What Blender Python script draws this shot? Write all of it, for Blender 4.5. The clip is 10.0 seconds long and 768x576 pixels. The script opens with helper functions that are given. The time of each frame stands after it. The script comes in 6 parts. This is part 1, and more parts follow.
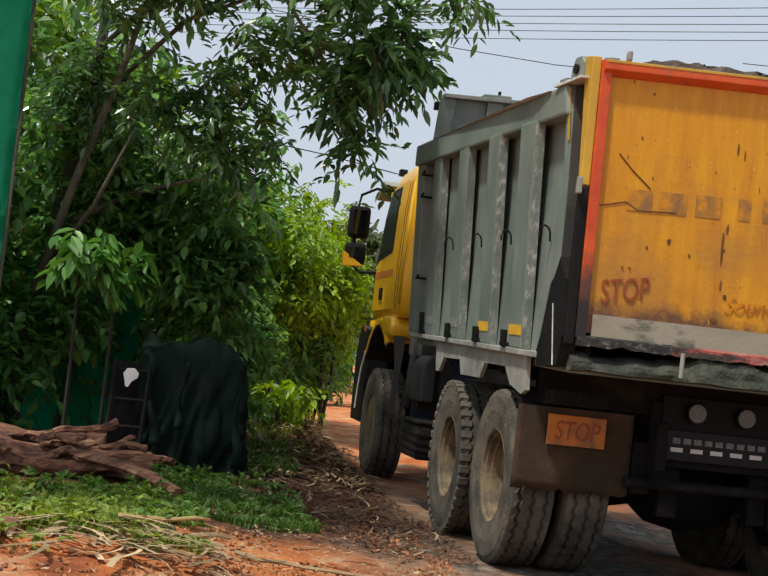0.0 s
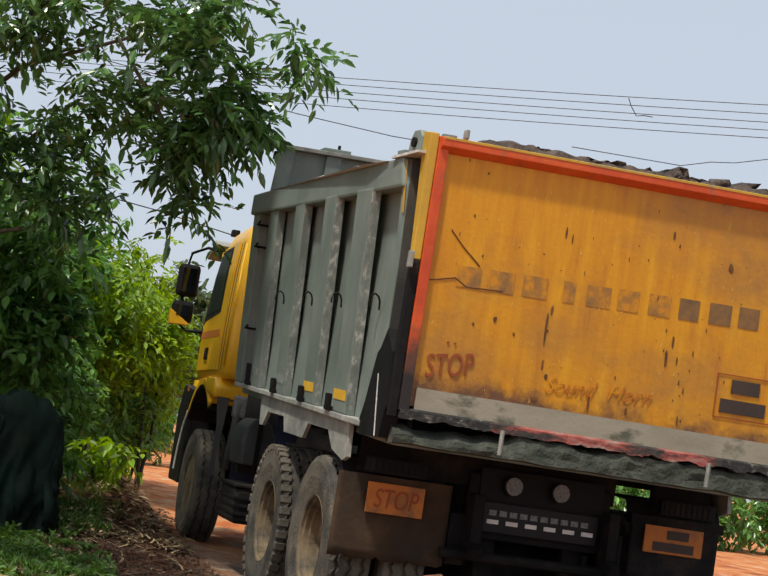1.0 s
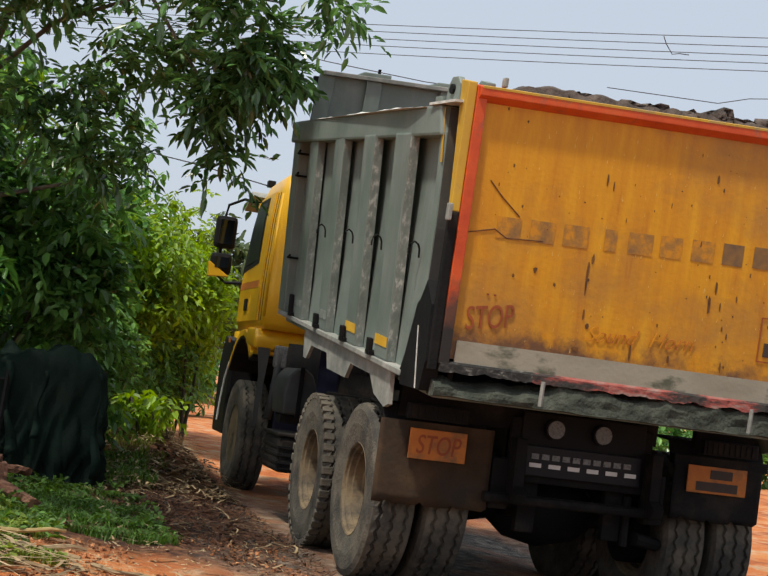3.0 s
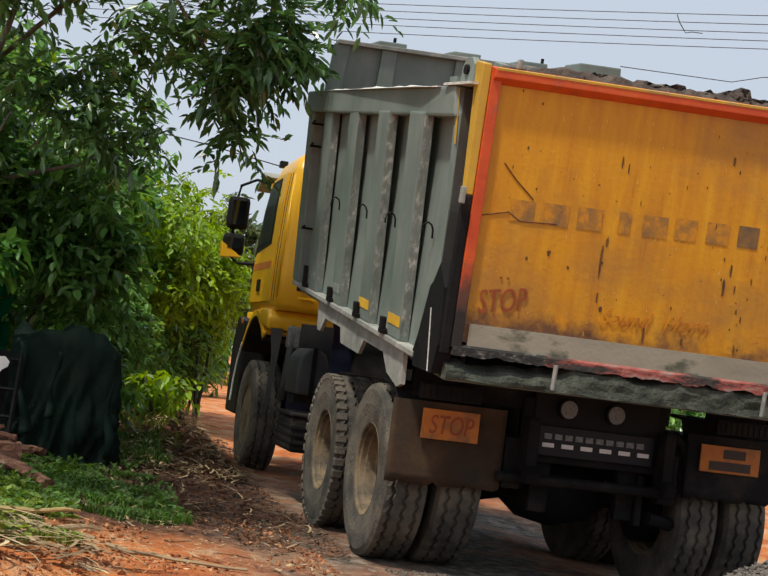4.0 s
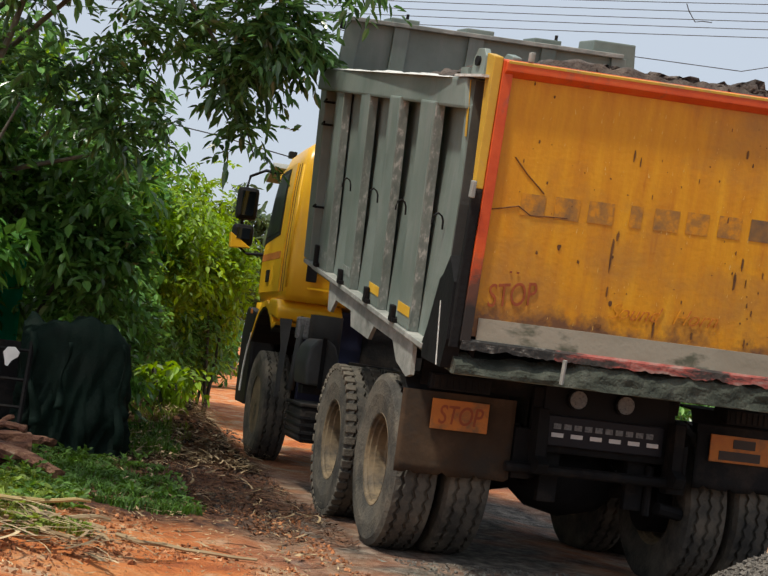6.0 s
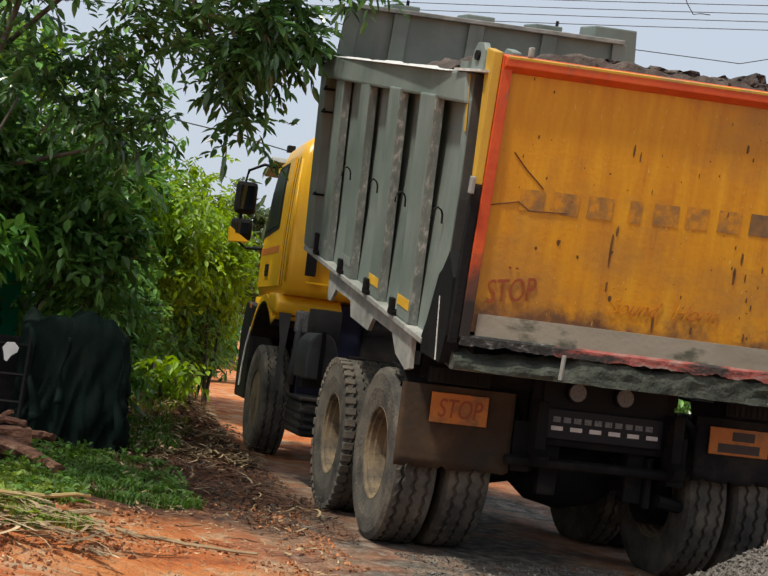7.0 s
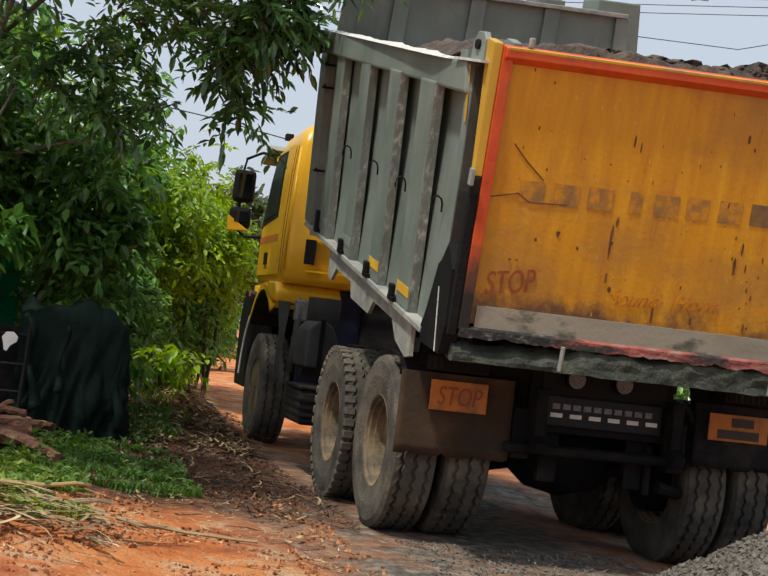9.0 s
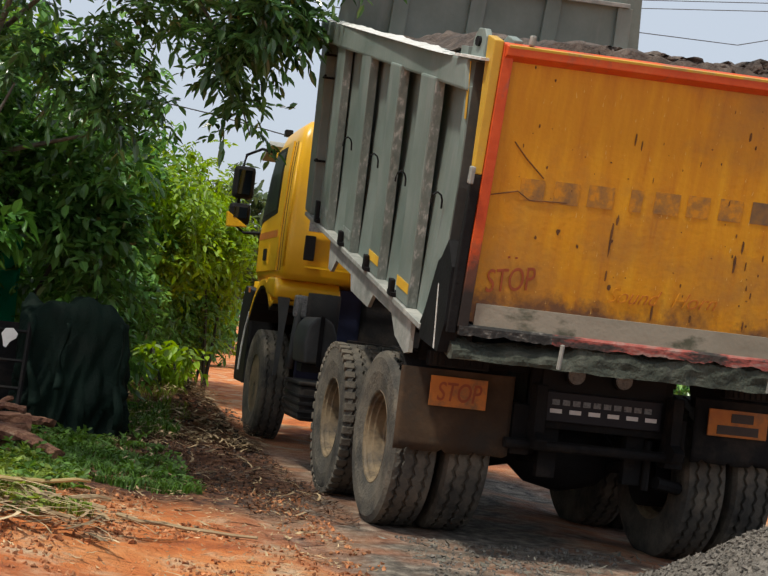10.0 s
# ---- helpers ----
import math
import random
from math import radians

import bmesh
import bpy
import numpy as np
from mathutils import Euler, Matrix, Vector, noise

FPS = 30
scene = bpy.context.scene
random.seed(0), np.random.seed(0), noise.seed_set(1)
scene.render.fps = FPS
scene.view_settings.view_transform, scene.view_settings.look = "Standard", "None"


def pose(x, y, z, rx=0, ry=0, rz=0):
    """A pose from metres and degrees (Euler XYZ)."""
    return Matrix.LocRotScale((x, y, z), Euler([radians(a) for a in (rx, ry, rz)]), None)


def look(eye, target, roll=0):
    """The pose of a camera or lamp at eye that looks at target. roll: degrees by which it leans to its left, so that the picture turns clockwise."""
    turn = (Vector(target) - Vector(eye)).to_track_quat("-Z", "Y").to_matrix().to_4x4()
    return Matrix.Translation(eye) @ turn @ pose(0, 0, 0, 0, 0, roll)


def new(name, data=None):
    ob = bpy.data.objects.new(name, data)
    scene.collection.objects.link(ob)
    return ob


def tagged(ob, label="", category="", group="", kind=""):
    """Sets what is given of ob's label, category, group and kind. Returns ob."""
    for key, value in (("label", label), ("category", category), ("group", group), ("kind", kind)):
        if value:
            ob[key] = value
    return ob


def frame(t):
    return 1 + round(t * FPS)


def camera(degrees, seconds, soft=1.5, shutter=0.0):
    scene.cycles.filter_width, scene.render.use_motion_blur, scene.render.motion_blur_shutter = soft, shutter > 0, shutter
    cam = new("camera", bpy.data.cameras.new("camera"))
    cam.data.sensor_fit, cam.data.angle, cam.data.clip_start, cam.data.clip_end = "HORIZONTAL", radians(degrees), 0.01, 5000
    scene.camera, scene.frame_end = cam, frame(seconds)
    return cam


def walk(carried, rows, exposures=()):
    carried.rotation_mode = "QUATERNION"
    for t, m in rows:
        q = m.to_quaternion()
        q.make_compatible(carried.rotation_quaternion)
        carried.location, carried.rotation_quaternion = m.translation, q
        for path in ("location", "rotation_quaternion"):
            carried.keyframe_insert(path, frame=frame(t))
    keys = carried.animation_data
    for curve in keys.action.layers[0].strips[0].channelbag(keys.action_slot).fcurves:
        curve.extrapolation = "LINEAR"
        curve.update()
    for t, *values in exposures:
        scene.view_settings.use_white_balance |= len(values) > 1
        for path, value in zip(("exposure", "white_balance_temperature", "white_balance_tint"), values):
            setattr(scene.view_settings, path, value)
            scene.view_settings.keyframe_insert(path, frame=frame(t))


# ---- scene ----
EX, EY, EZ = -3.376, -8.349, 1.175
cam = camera(30.88, 10.0, soft=1.5)
walk(cam, [
    (0.0, pose(EX, EY, EZ, 92.857, -6.346, -9.517)),
    (0.1, pose(EX, EY, EZ, 92.868, -6.312, -9.563)),
    (0.2, pose(EX, EY, EZ, 92.828, -6.348, -9.989)),
    (0.3, pose(EX, EY, EZ, 92.753, -6.624, -10.810)),
    (0.4, pose(EX, EY, EZ, 92.933, -7.020, -12.114)),
    (0.5, pose(EX, EY, EZ, 93.210, -7.469, -13.676)),
    (0.6, pose(EX, EY, EZ, 93.763, -7.915, -15.041)),
    (0.7, pose(EX, EY, EZ, 94.887, -8.264, -16.164)),
    (0.8, pose(EX, EY, EZ, 95.776, -8.562, -16.578)),
    (0.9, pose(EX, EY, EZ, 96.349, -8.661, -16.717)),
    (1.0, pose(EX, EY, EZ, 96.457, -8.652, -16.863)),
    (1.5, pose(EX, EY, EZ, 95.363, -7.940, -16.292)),
    (2.0, pose(EX, EY, EZ, 94.844, -7.504, -15.849)),
    (2.5, pose(EX, EY, EZ, 94.487, -7.411, -15.498)),
    (4.0, pose(EX, EY, EZ, 93.169, -7.248, -14.627)),
    (4.5, pose(EX, EY, EZ, 92.864, -7.274, -14.442)),
    (5.0, pose(EX, EY, EZ, 92.805, -7.238, -14.314)),
    (5.5, pose(EX, EY, EZ, 92.790, -7.242, -14.252)),
    (7.0, pose(EX, EY, EZ, 92.472, -6.971, -14.274)),
    (7.5, pose(EX, EY, EZ, 92.340, -6.872, -14.278)),
    (8.0, pose(EX, EY, EZ, 92.219, -6.822, -14.280)),
    (8.5, pose(EX, EY, EZ, 92.093, -6.794, -14.286)),
    (9.0, pose(EX, EY, EZ, 91.975, -6.701, -14.304)),
    (9.5, pose(EX, EY, EZ, 91.874, -6.708, -14.310)),
    (10.0, pose(EX, EY, EZ, 91.814, -6.641, -14.322)),
], exposures=[(0.0, 0.0), (10.0, 0.0)])

# ---------------------------------------------------------------- light
SUN_EL, SUN_AZ = 63.0, 234.0  # height, and bearing clockwise from +y (degrees)
world = bpy.data.worlds.new("world")
scene.world = world
world.use_nodes = True
sky = world.node_tree.nodes.new("ShaderNodeTexSky")
sky.sky_type = 'NISHITA'
sky.sun_disc = False
sky.sun_elevation, sky.sun_rotation = radians(SUN_EL), radians(SUN_AZ)
sky.air_density, sky.dust_density, sky.ozone_density = 1.0, 4.0, 1.0
background = world.node_tree.nodes["Background"]
background.inputs["Strength"].default_value = 0.12
# a thin even haze over the clear sky
haze = world.node_tree.nodes.new("ShaderNodeMix")
haze.data_type = 'RGBA'
haze.inputs[0].default_value = 0.72
haze.inputs[7].default_value = (5.9, 6.5, 7.3, 1)
world.node_tree.links.new(sky.outputs[0], haze.inputs[6])
world.node_tree.links.new(haze.outputs[2], background.inputs["Color"])
sun_data = bpy.data.lights.new("sun", 'SUN')
sun_data.energy, sun_data.angle, sun_data.color = 3.9, radians(4), (1.0, 0.94, 0.82)
sun = new("sun", sun_data)
a, e = radians(SUN_AZ), radians(SUN_EL)
sun.matrix_world = look((30 * math.sin(a) * math.cos(e), 30 * math.cos(a) * math.cos(e), 30 * math.sin(e)), (0, 0, 0))

# ---------------------------------------------------------------- materials


def material(name, colors, scale=3.0, rough=0.7, metal=0.0, bump=0.2, fine=40.0, detail=6.0, stops=None, coords="Object", stretch=(1, 1, 1), spec=0.5,
             thin=0.0, dirt=None, dirt_at=(0.52, 0.68), dirt_scale=2.0, dirt_stretch=(1, 1, 1), rand=0.0):
    """A surface whose colour runs through a ramp by noise, with fine relief and, where given, stains of a second colour."""
    m = bpy.data.materials.new(name)
    m.use_nodes = True
    nt = m.node_tree
    N, L = nt.nodes, nt.links
    b = N["Principled BSDF"]
    b.inputs["Metallic"].default_value = metal
    b.inputs["Specular IOR Level"].default_value = spec
    tc = N.new("ShaderNodeTexCoord")
    mp = N.new("ShaderNodeMapping")
    mp.inputs["Scale"].default_value = stretch
    L.new(tc.outputs[coords], mp.inputs["Vector"])
    n1 = N.new("ShaderNodeTexNoise")
    n1.inputs["Scale"].default_value, n1.inputs["Detail"].default_value, n1.inputs["Roughness"].default_value = scale, detail, 0.62
    L.new(mp.outputs[0], n1.inputs["Vector"])
    ramp = N.new("ShaderNodeValToRGB")
    k = len(colors)
    while len(ramp.color_ramp.elements) < k:
        ramp.color_ramp.elements.new(0.5)
    for i, c in enumerate(colors):
        ramp.color_ramp.elements[i].position = stops[i] if stops else 0.3 + 0.4 * i / max(1, k - 1)
        ramp.color_ramp.elements[i].color = (*c, 1)
    L.new(n1.outputs["Fac"], ramp.inputs[0])
    color = ramp.outputs[0]
    n2 = N.new("ShaderNodeTexNoise")
    n2.inputs["Scale"].default_value, n2.inputs["Detail"].default_value = fine, 4.0
    L.new(tc.outputs[coords], n2.inputs["Vector"])
    if dirt:
        md = N.new("ShaderNodeMapping")
        md.inputs["Scale"].default_value = dirt_stretch
        md.inputs["Location"].default_value = (3.1, 7.7, 1.3)
        L.new(tc.outputs[coords], md.inputs["Vector"])
        n3 = N.new("ShaderNodeTexNoise")
        n3.inputs["Scale"].default_value, n3.inputs["Detail"].default_value, n3.inputs["Roughness"].default_value = dirt_scale, 8.0, 0.7
        L.new(md.outputs[0], n3.inputs["Vector"])
        mr = N.new("ShaderNodeMapRange")
        mr.inputs["From Min"].default_value, mr.inputs["From Max"].default_value = dirt_at
        L.new(n3.outputs["Fac"], mr.inputs["Value"])
        mx = N.new("ShaderNodeMix")
        mx.data_type = 'RGBA'
        L.new(mr.outputs[0], mx.inputs[0])
        L.new(color, mx.inputs[6])
        mx.inputs[7].default_value = (*dirt, 1)
        color = mx.outputs[2]
    if rand:
        oi = N.new("ShaderNodeNewGeometry")
        hs = N.new("ShaderNodeHueSaturation")
        ma = N.new("ShaderNodeMapRange")
        ma.inputs["To Min"].default_value, ma.inputs["To Max"].default_value = 1 - rand, 1 + rand
        L.new(oi.outputs["Random Per Island"], ma.inputs["Value"])
        L.new(ma.outputs[0], hs.inputs["Value"])
        L.new(color, hs.inputs["Color"])
        color = hs.outputs[0]
    L.new(color, b.inputs["Base Color"])
    rr = N.new("ShaderNodeMapRange")
    rr.inputs["To Min"].default_value, rr.inputs["To Max"].default_value = max(0.03, rough - 0.12), min(1.0, rough + 0.12)
    L.new(n1.outputs["Fac"], rr.inputs["Value"])
    L.new(rr.outputs[0], b.inputs["Roughness"])
    if bump:
        bp = N.new("ShaderNodeBump")
        bp.inputs["Strength"].default_value, bp.inputs["Distance"].default_value = bump, 0.02
        L.new(n2.outputs["Fac"], bp.inputs["Height"])
        L.new(bp.outputs[0], b.inputs["Normal"])
    if thin:
        tr = N.new("ShaderNodeBsdfTranslucent")
        hs2 = N.new("ShaderNodeHueSaturation")
        hs2.inputs["Value"].default_value, hs2.inputs["Saturation"].default_value, hs2.inputs["Hue"].default_value = 1.6, 1.15, 0.48
        L.new(color, hs2.inputs["Color"])
        L.new(hs2.outputs[0], tr.inputs["Color"])
        mxs = N.new("ShaderNodeMixShader")
        mxs.inputs[0].default_value = thin
        L.new(b.outputs[0], mxs.inputs[1])
        L.new(tr.outputs[0], mxs.inputs[2])
        L.new(mxs.outputs[0], N["Material Output"].inputs["Surface"])
    return m


M_GATE = material("gate_paint", [(0.43, 0.145, 0.003), (0.55, 0.225, 0.002), (0.61, 0.275, 0.002), (0.69, 0.35, 0.008)], 6.0, 0.5, 0, 0.12, 35, stops=[0.28, 0.40, 0.55, 0.74], stretch=(2.0, 1, 0.22), detail=13, dirt=(0.33, 0.155, 0.032), dirt_at=(0.47, 0.68), dirt_scale=0.9, dirt_stretch=(0.8, 1, 1.0))
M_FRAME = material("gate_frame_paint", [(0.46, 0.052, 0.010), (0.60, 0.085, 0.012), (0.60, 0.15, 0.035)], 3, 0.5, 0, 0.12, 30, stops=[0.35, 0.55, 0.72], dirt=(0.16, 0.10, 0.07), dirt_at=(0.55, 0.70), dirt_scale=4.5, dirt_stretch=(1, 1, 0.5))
M_EDGE = material("gate_edge_yellow", [(0.46, 0.27, 0.03), (0.58, 0.35, 0.03)], 4, 0.5, 0, 0.1, dirt=(0.22, 0.19, 0.14), dirt_at=(0.52, 0.66), dirt_scale=4, dirt_stretch=(1, 1, 0.5))
M_GREY = material("body_grey_paint", [(0.105, 0.142, 0.125), (0.150, 0.190, 0.170), (0.205, 0.245, 0.223)], 1.6, 0.55, 0, 0.08, 30, dirt=(0.21, 0.23, 0.215), dirt_at=(0.53, 0.74), dirt_scale=5.0, dirt_stretch=(1, 1, 0.14))
M_SCUFF = material("scuffed_rib_edge", [(0.18, 0.215, 0.195), (0.24, 0.27, 0.25), (0.52, 0.53, 0.50), (0.24, 0.20, 0.17)], 38, 0.7, 0, 0.1, 60, stops=[0.44, 0.54, 0.66, 0.80], stretch=(1, 1, 0.5), detail=12, dirt=(0.12, 0.15, 0.135), dirt_at=(0.42, 0.58), dirt_scale=4.0, dirt_stretch=(1, 1, 0.5))
M_LEDGE = material("dusty_ledge", [(0.15, 0.165, 0.15), (0.24, 0.25, 0.23), (0.36, 0.36, 0.33)], 6, 0.8, 0, 0.2, detail=10)
M_DUST = material("pale_dust", [(0.45, 0.45, 0.42), (0.65, 0.65, 0.62)], 12, 0.95, 0, 0.5, 60)
M_LIP = material("caked_steel", [(0.018, 0.023, 0.016), (0.036, 0.043, 0.031), (0.082, 0.088, 0.070)], 8, 0.95, 0, 0.7, 45, detail=10)
M_STRIP = material("worn_grey_strip", [(0.22, 0.20, 0.15), (0.29, 0.265, 0.205), (0.085, 0.09, 0.06)], 2.2, 0.85, 0, 0.12, 40, stops=[0.3, 0.58, 0.66], stretch=(1, 1, 2.0), detail=12)
M_REDEDGE = material("worn_red_edge", [(0.025, 0.024, 0.02), (0.05, 0.03, 0.026), (0.30, 0.065, 0.05), (0.26, 0.20, 0.17)], 9, 0.8, 0, 0.4, 50, stops=[0.40, 0.47, 0.55, 0.70], stretch=(0.5, 1, 2), detail=10)
M_WORN = material("blackened_worn_paint", [(0.014, 0.012, 0.011), (0.05, 0.035, 0.03), (0.14, 0.075, 0.055), (0.34, 0.09, 0.04)], 5, 0.85, 0, 0.15, 60, stops=[0.40, 0.48, 0.56, 0.66], stretch=(1, 1, 0.5))
M_CHIP = material("chipped_bare_steel", [(0.012, 0.012, 0.011), (0.035, 0.033, 0.03), (0.26, 0.25, 0.22)], 30, 0.85, 0, 0.3, 60, stops=[0.45, 0.56, 0.70], stretch=(0.6, 1, 1), detail=10)
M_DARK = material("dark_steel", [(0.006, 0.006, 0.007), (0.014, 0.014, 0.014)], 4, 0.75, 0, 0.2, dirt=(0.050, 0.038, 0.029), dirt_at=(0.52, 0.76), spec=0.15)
M_BLACK = material("black_plastic", [(0.005, 0.005, 0.006), (0.010, 0.010, 0.011)], 6, 0.6, 0, 0.1, spec=0.2)
M_NAVY = material("navy_paint", [(0.006, 0.008, 0.022), (0.012, 0.016, 0.045)], 5, 0.5, 0, 0.1, dirt=(0.03, 0.026, 0.022), dirt_at=(0.55, 0.75), spec=0.3)
M_BOARD = material("black_board", [(0.008, 0.008, 0.012), (0.014, 0.014, 0.019)], 5, 0.4, 0, 0.05, spec=0.22)
M_TYRE = material("dusty_tyre", [(0.028, 0.028, 0.026), (0.058, 0.055, 0.048), (0.10, 0.09, 0.073)], 5, 0.9, 0, 0.4, 50, dirt=(0.17, 0.145, 0.11), dirt_at=(0.44, 0.72), dirt_scale=3.5, spec=0.3)
M_RIM = material("dusty_rim", [(0.11, 0.08, 0.045), (0.22, 0.16, 0.09)], 5, 0.75, 0, 0.2, dirt=(0.03, 0.024, 0.018), dirt_at=(0.46, 0.62), dirt_scale=4)
M_FLAP = material("dusty_mudflap", [(0.032, 0.020, 0.013), (0.055, 0.034, 0.020), (0.095, 0.060, 0.036)], 3.2, 0.88, 0, 0.2, 30, dirt=(0.035, 0.029, 0.023), dirt_at=(0.50, 0.66), dirt_scale=3.6, spec=0.2)
M_PLATE = material("orange_plate", [(0.40, 0.115, 0.012), (0.54, 0.175, 0.018)], 6, 0.6, 0, 0.05, dirt=(0.14, 0.08, 0.035), dirt_at=(0.50, 0.68), dirt_scale=6)
M_CAB = material("cab_yellow_paint", [(0.66, 0.36, 0.012), (0.74, 0.42, 0.016)], 2, 0.32, 0, 0.02, dirt=(0.45, 0.30, 0.06), dirt_at=(0.58, 0.85))
M_WHITE = material("white_paint", [(0.6, 0.6, 0.6), (0.75, 0.75, 0.74)], 8, 0.6, 0, 0.05)
M_LETTER = material("faded_brown_letter", [(0.22, 0.115, 0.035), (0.36, 0.165, 0.022), (0.54, 0.225, 0.006)], 16, 0.6, 0, 0.05, stops=[0.36, 0.50, 0.62], detail=10)
M_LETTER2 = material("dark_letter", [(0.12, 0.075, 0.04), (0.27, 0.135, 0.03)], 14, 0.7, 0, 0.05)
M_RED = material("red_brown_letter", [(0.22, 0.045, 0.012), (0.34, 0.075, 0.015)], 5, 0.7, 0, 0.05)
M_FADED = material("faded_red_letter", [(0.33, 0.085, 0.012), (0.45, 0.14, 0.010), (0.58, 0.24, 0.005)], 9, 0.7, 0, 0.05, stops=[0.36, 0.48, 0.58])
M_INK = material("ink", [(0.03, 0.022, 0.018), (0.06, 0.04, 0.03)], 5, 0.7, 0, 0.05)
M_RUST_AND_SHADE = material("rust_mark", [(0.07, 0.030, 0.012), (0.20, 0.085, 0.02)], 9, 0.9, 0, 0.1)
M_TAPE = material("yellow_tape", [(0.62, 0.36, 0.03), (0.75, 0.48, 0.05)], 8, 0.5, 0, 0.05, dirt=(0.3, 0.3, 0.26), dirt_at=(0.55, 0.7))
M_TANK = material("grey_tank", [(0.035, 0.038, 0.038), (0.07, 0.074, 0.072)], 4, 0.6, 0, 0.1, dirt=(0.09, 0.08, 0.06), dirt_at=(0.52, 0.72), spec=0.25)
M_LENS = material("lamp_lens", [(0.09, 0.10, 0.105), (0.22, 0.23, 0.235)], 60, 0.3, 0, 0.3, 90)
M_SOIL = material("dark_load", [(0.030, 0.023, 0.019), (0.070, 0.052, 0.042), (0.14, 0.11, 0.09)], 9, 0.95, 0, 0.9, 45, detail=10)
M_GLASS = bpy.data.materials.new("window_glass")
M_GLASS.use_nodes = True
g = M_GLASS.node_tree.nodes["Principled BSDF"]
g.inputs["Base Color"].default_value, g.inputs["Roughness"].default_value, g.inputs["Transmission Weight"].default_value = (0.75, 0.85, 0.82, 1), 0.03, 0.9
# mirror colour is dark: reflected trees are painted in, none stand behind
M_MIRROR = bpy.data.materials.new("mirror_glass")
M_MIRROR.use_nodes = True
g = M_MIRROR.node_tree.nodes["Principled BSDF"]
g.inputs["Base Color"].default_value, g.inputs["Roughness"].default_value, g.inputs["Metallic"].default_value = (0.055, 0.065, 0.065, 1), 0.03, 1.0
M_BARK = material("bark", [(0.055, 0.052, 0.042), (0.125, 0.12, 0.095), (0.22, 0.21, 0.17)], 8, 0.9, 0, 0.8, 60, stretch=(1, 1, 0.3))
M_STEM = material("dark_stem", [(0.022, 0.024, 0.016), (0.055, 0.055, 0.04)], 8, 0.9, 0, 0.4, 60, stretch=(1, 1, 0.3))
M_LEAF = material("tree_leaf", [(0.036, 0.095, 0.032), (0.120, 0.245, 0.072)], 1.5, 0.26, 0, 0.0, rand=0.6, thin=0.34, spec=0.9)
# brighter and yellower than M_SHRUB: sunlight is put into the leaf colour
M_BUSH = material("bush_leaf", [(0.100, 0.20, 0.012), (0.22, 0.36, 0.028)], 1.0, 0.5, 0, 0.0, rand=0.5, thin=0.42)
M_SHRUB = material("shrub_leaf", [(0.055, 0.150, 0.040), (0.165, 0.33, 0.080)], 1.0, 0.28, 0, 0.0, rand=0.55, thin=0.36)
M_FAR = material("far_leaf", [(0.05, 0.085, 0.035), (0.085, 0.125, 0.05)], 0.4, 0.7, 0, 0.0, rand=0.35, thin=0.25)
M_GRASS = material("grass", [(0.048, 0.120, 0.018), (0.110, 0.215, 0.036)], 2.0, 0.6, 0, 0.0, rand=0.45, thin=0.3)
# lighter copy of M_GRASS, with the sunlight put into its colour
M_GRASS_LIT = material("sunlit_grass", [(0.12, 0.20, 0.025), (0.26, 0.34, 0.06)], 2.0, 0.6, 0, 0.0, rand=0.4, thin=0.3)
M_FRESH = material("fresh_leaf", [(0.07, 0.21, 0.04), (0.16, 0.36, 0.08)], 2.0, 0.4, 0, 0.0, rand=0.4, thin=0.35)
M_STRAW = material("dry_litter", [(0.045, 0.019, 0.010), (0.15, 0.070, 0.034)], 2.0, 0.9, 0, 0.0, rand=0.6)
M_WOOD = material("split_wood", [(0.045, 0.020, 0.013), (0.15, 0.062, 0.036), (0.27, 0.13, 0.075), (0.45, 0.31, 0.20)], 14, 0.95, 0, 0.9, 60, stops=[0.36, 0.48, 0.58, 0.70], stretch=(0.3, 1, 1), detail=12)
M_STALK = material("pale_straw", [(0.24, 0.16, 0.08), (0.50, 0.38, 0.22)], 3.0, 0.9, 0, 0.0, rand=0.45)
M_POLE = material("pale_bamboo", [(0.42, 0.30, 0.12), (0.55, 0.42, 0.18)], 8, 0.7, 0, 0.2)
M_TARP = material("dark_tarp", [(0.002, 0.008, 0.0055), (0.006, 0.019, 0.013)], 3, 0.7, 0, 0.35, 60, dirt=(0.014, 0.020, 0.016), dirt_at=(0.55, 0.8), spec=0.15)
M_NET = material("green_net", [(0.0, 0.25, 0.15), (0.02, 0.38, 0.235)], 3, 0.8, 0, 0.3, 120, thin=0.3)
M_PALE = material("pale_paint_fleck", [(0.60, 0.36, 0.06), (0.70, 0.47, 0.16)], 6, 0.6, 0, 0.05)
M_CABLE = material("cable", [(0.02, 0.02, 0.022), (0.03, 0.03, 0.032)], 5, 0.6, 0, 0)
M_GRAVEL = material("gravel", [(0.075, 0.066, 0.056), (0.15, 0.135, 0.115), (0.25, 0.225, 0.195)], 30, 0.95, 0, 1.0, 90)

M_CLOD = material("laterite_crumb", [(0.12, 0.040, 0.016), (0.34, 0.125, 0.045), (0.50, 0.27, 0.14)], 12, 0.95, 0, 0.5, 60, rand=0.5)


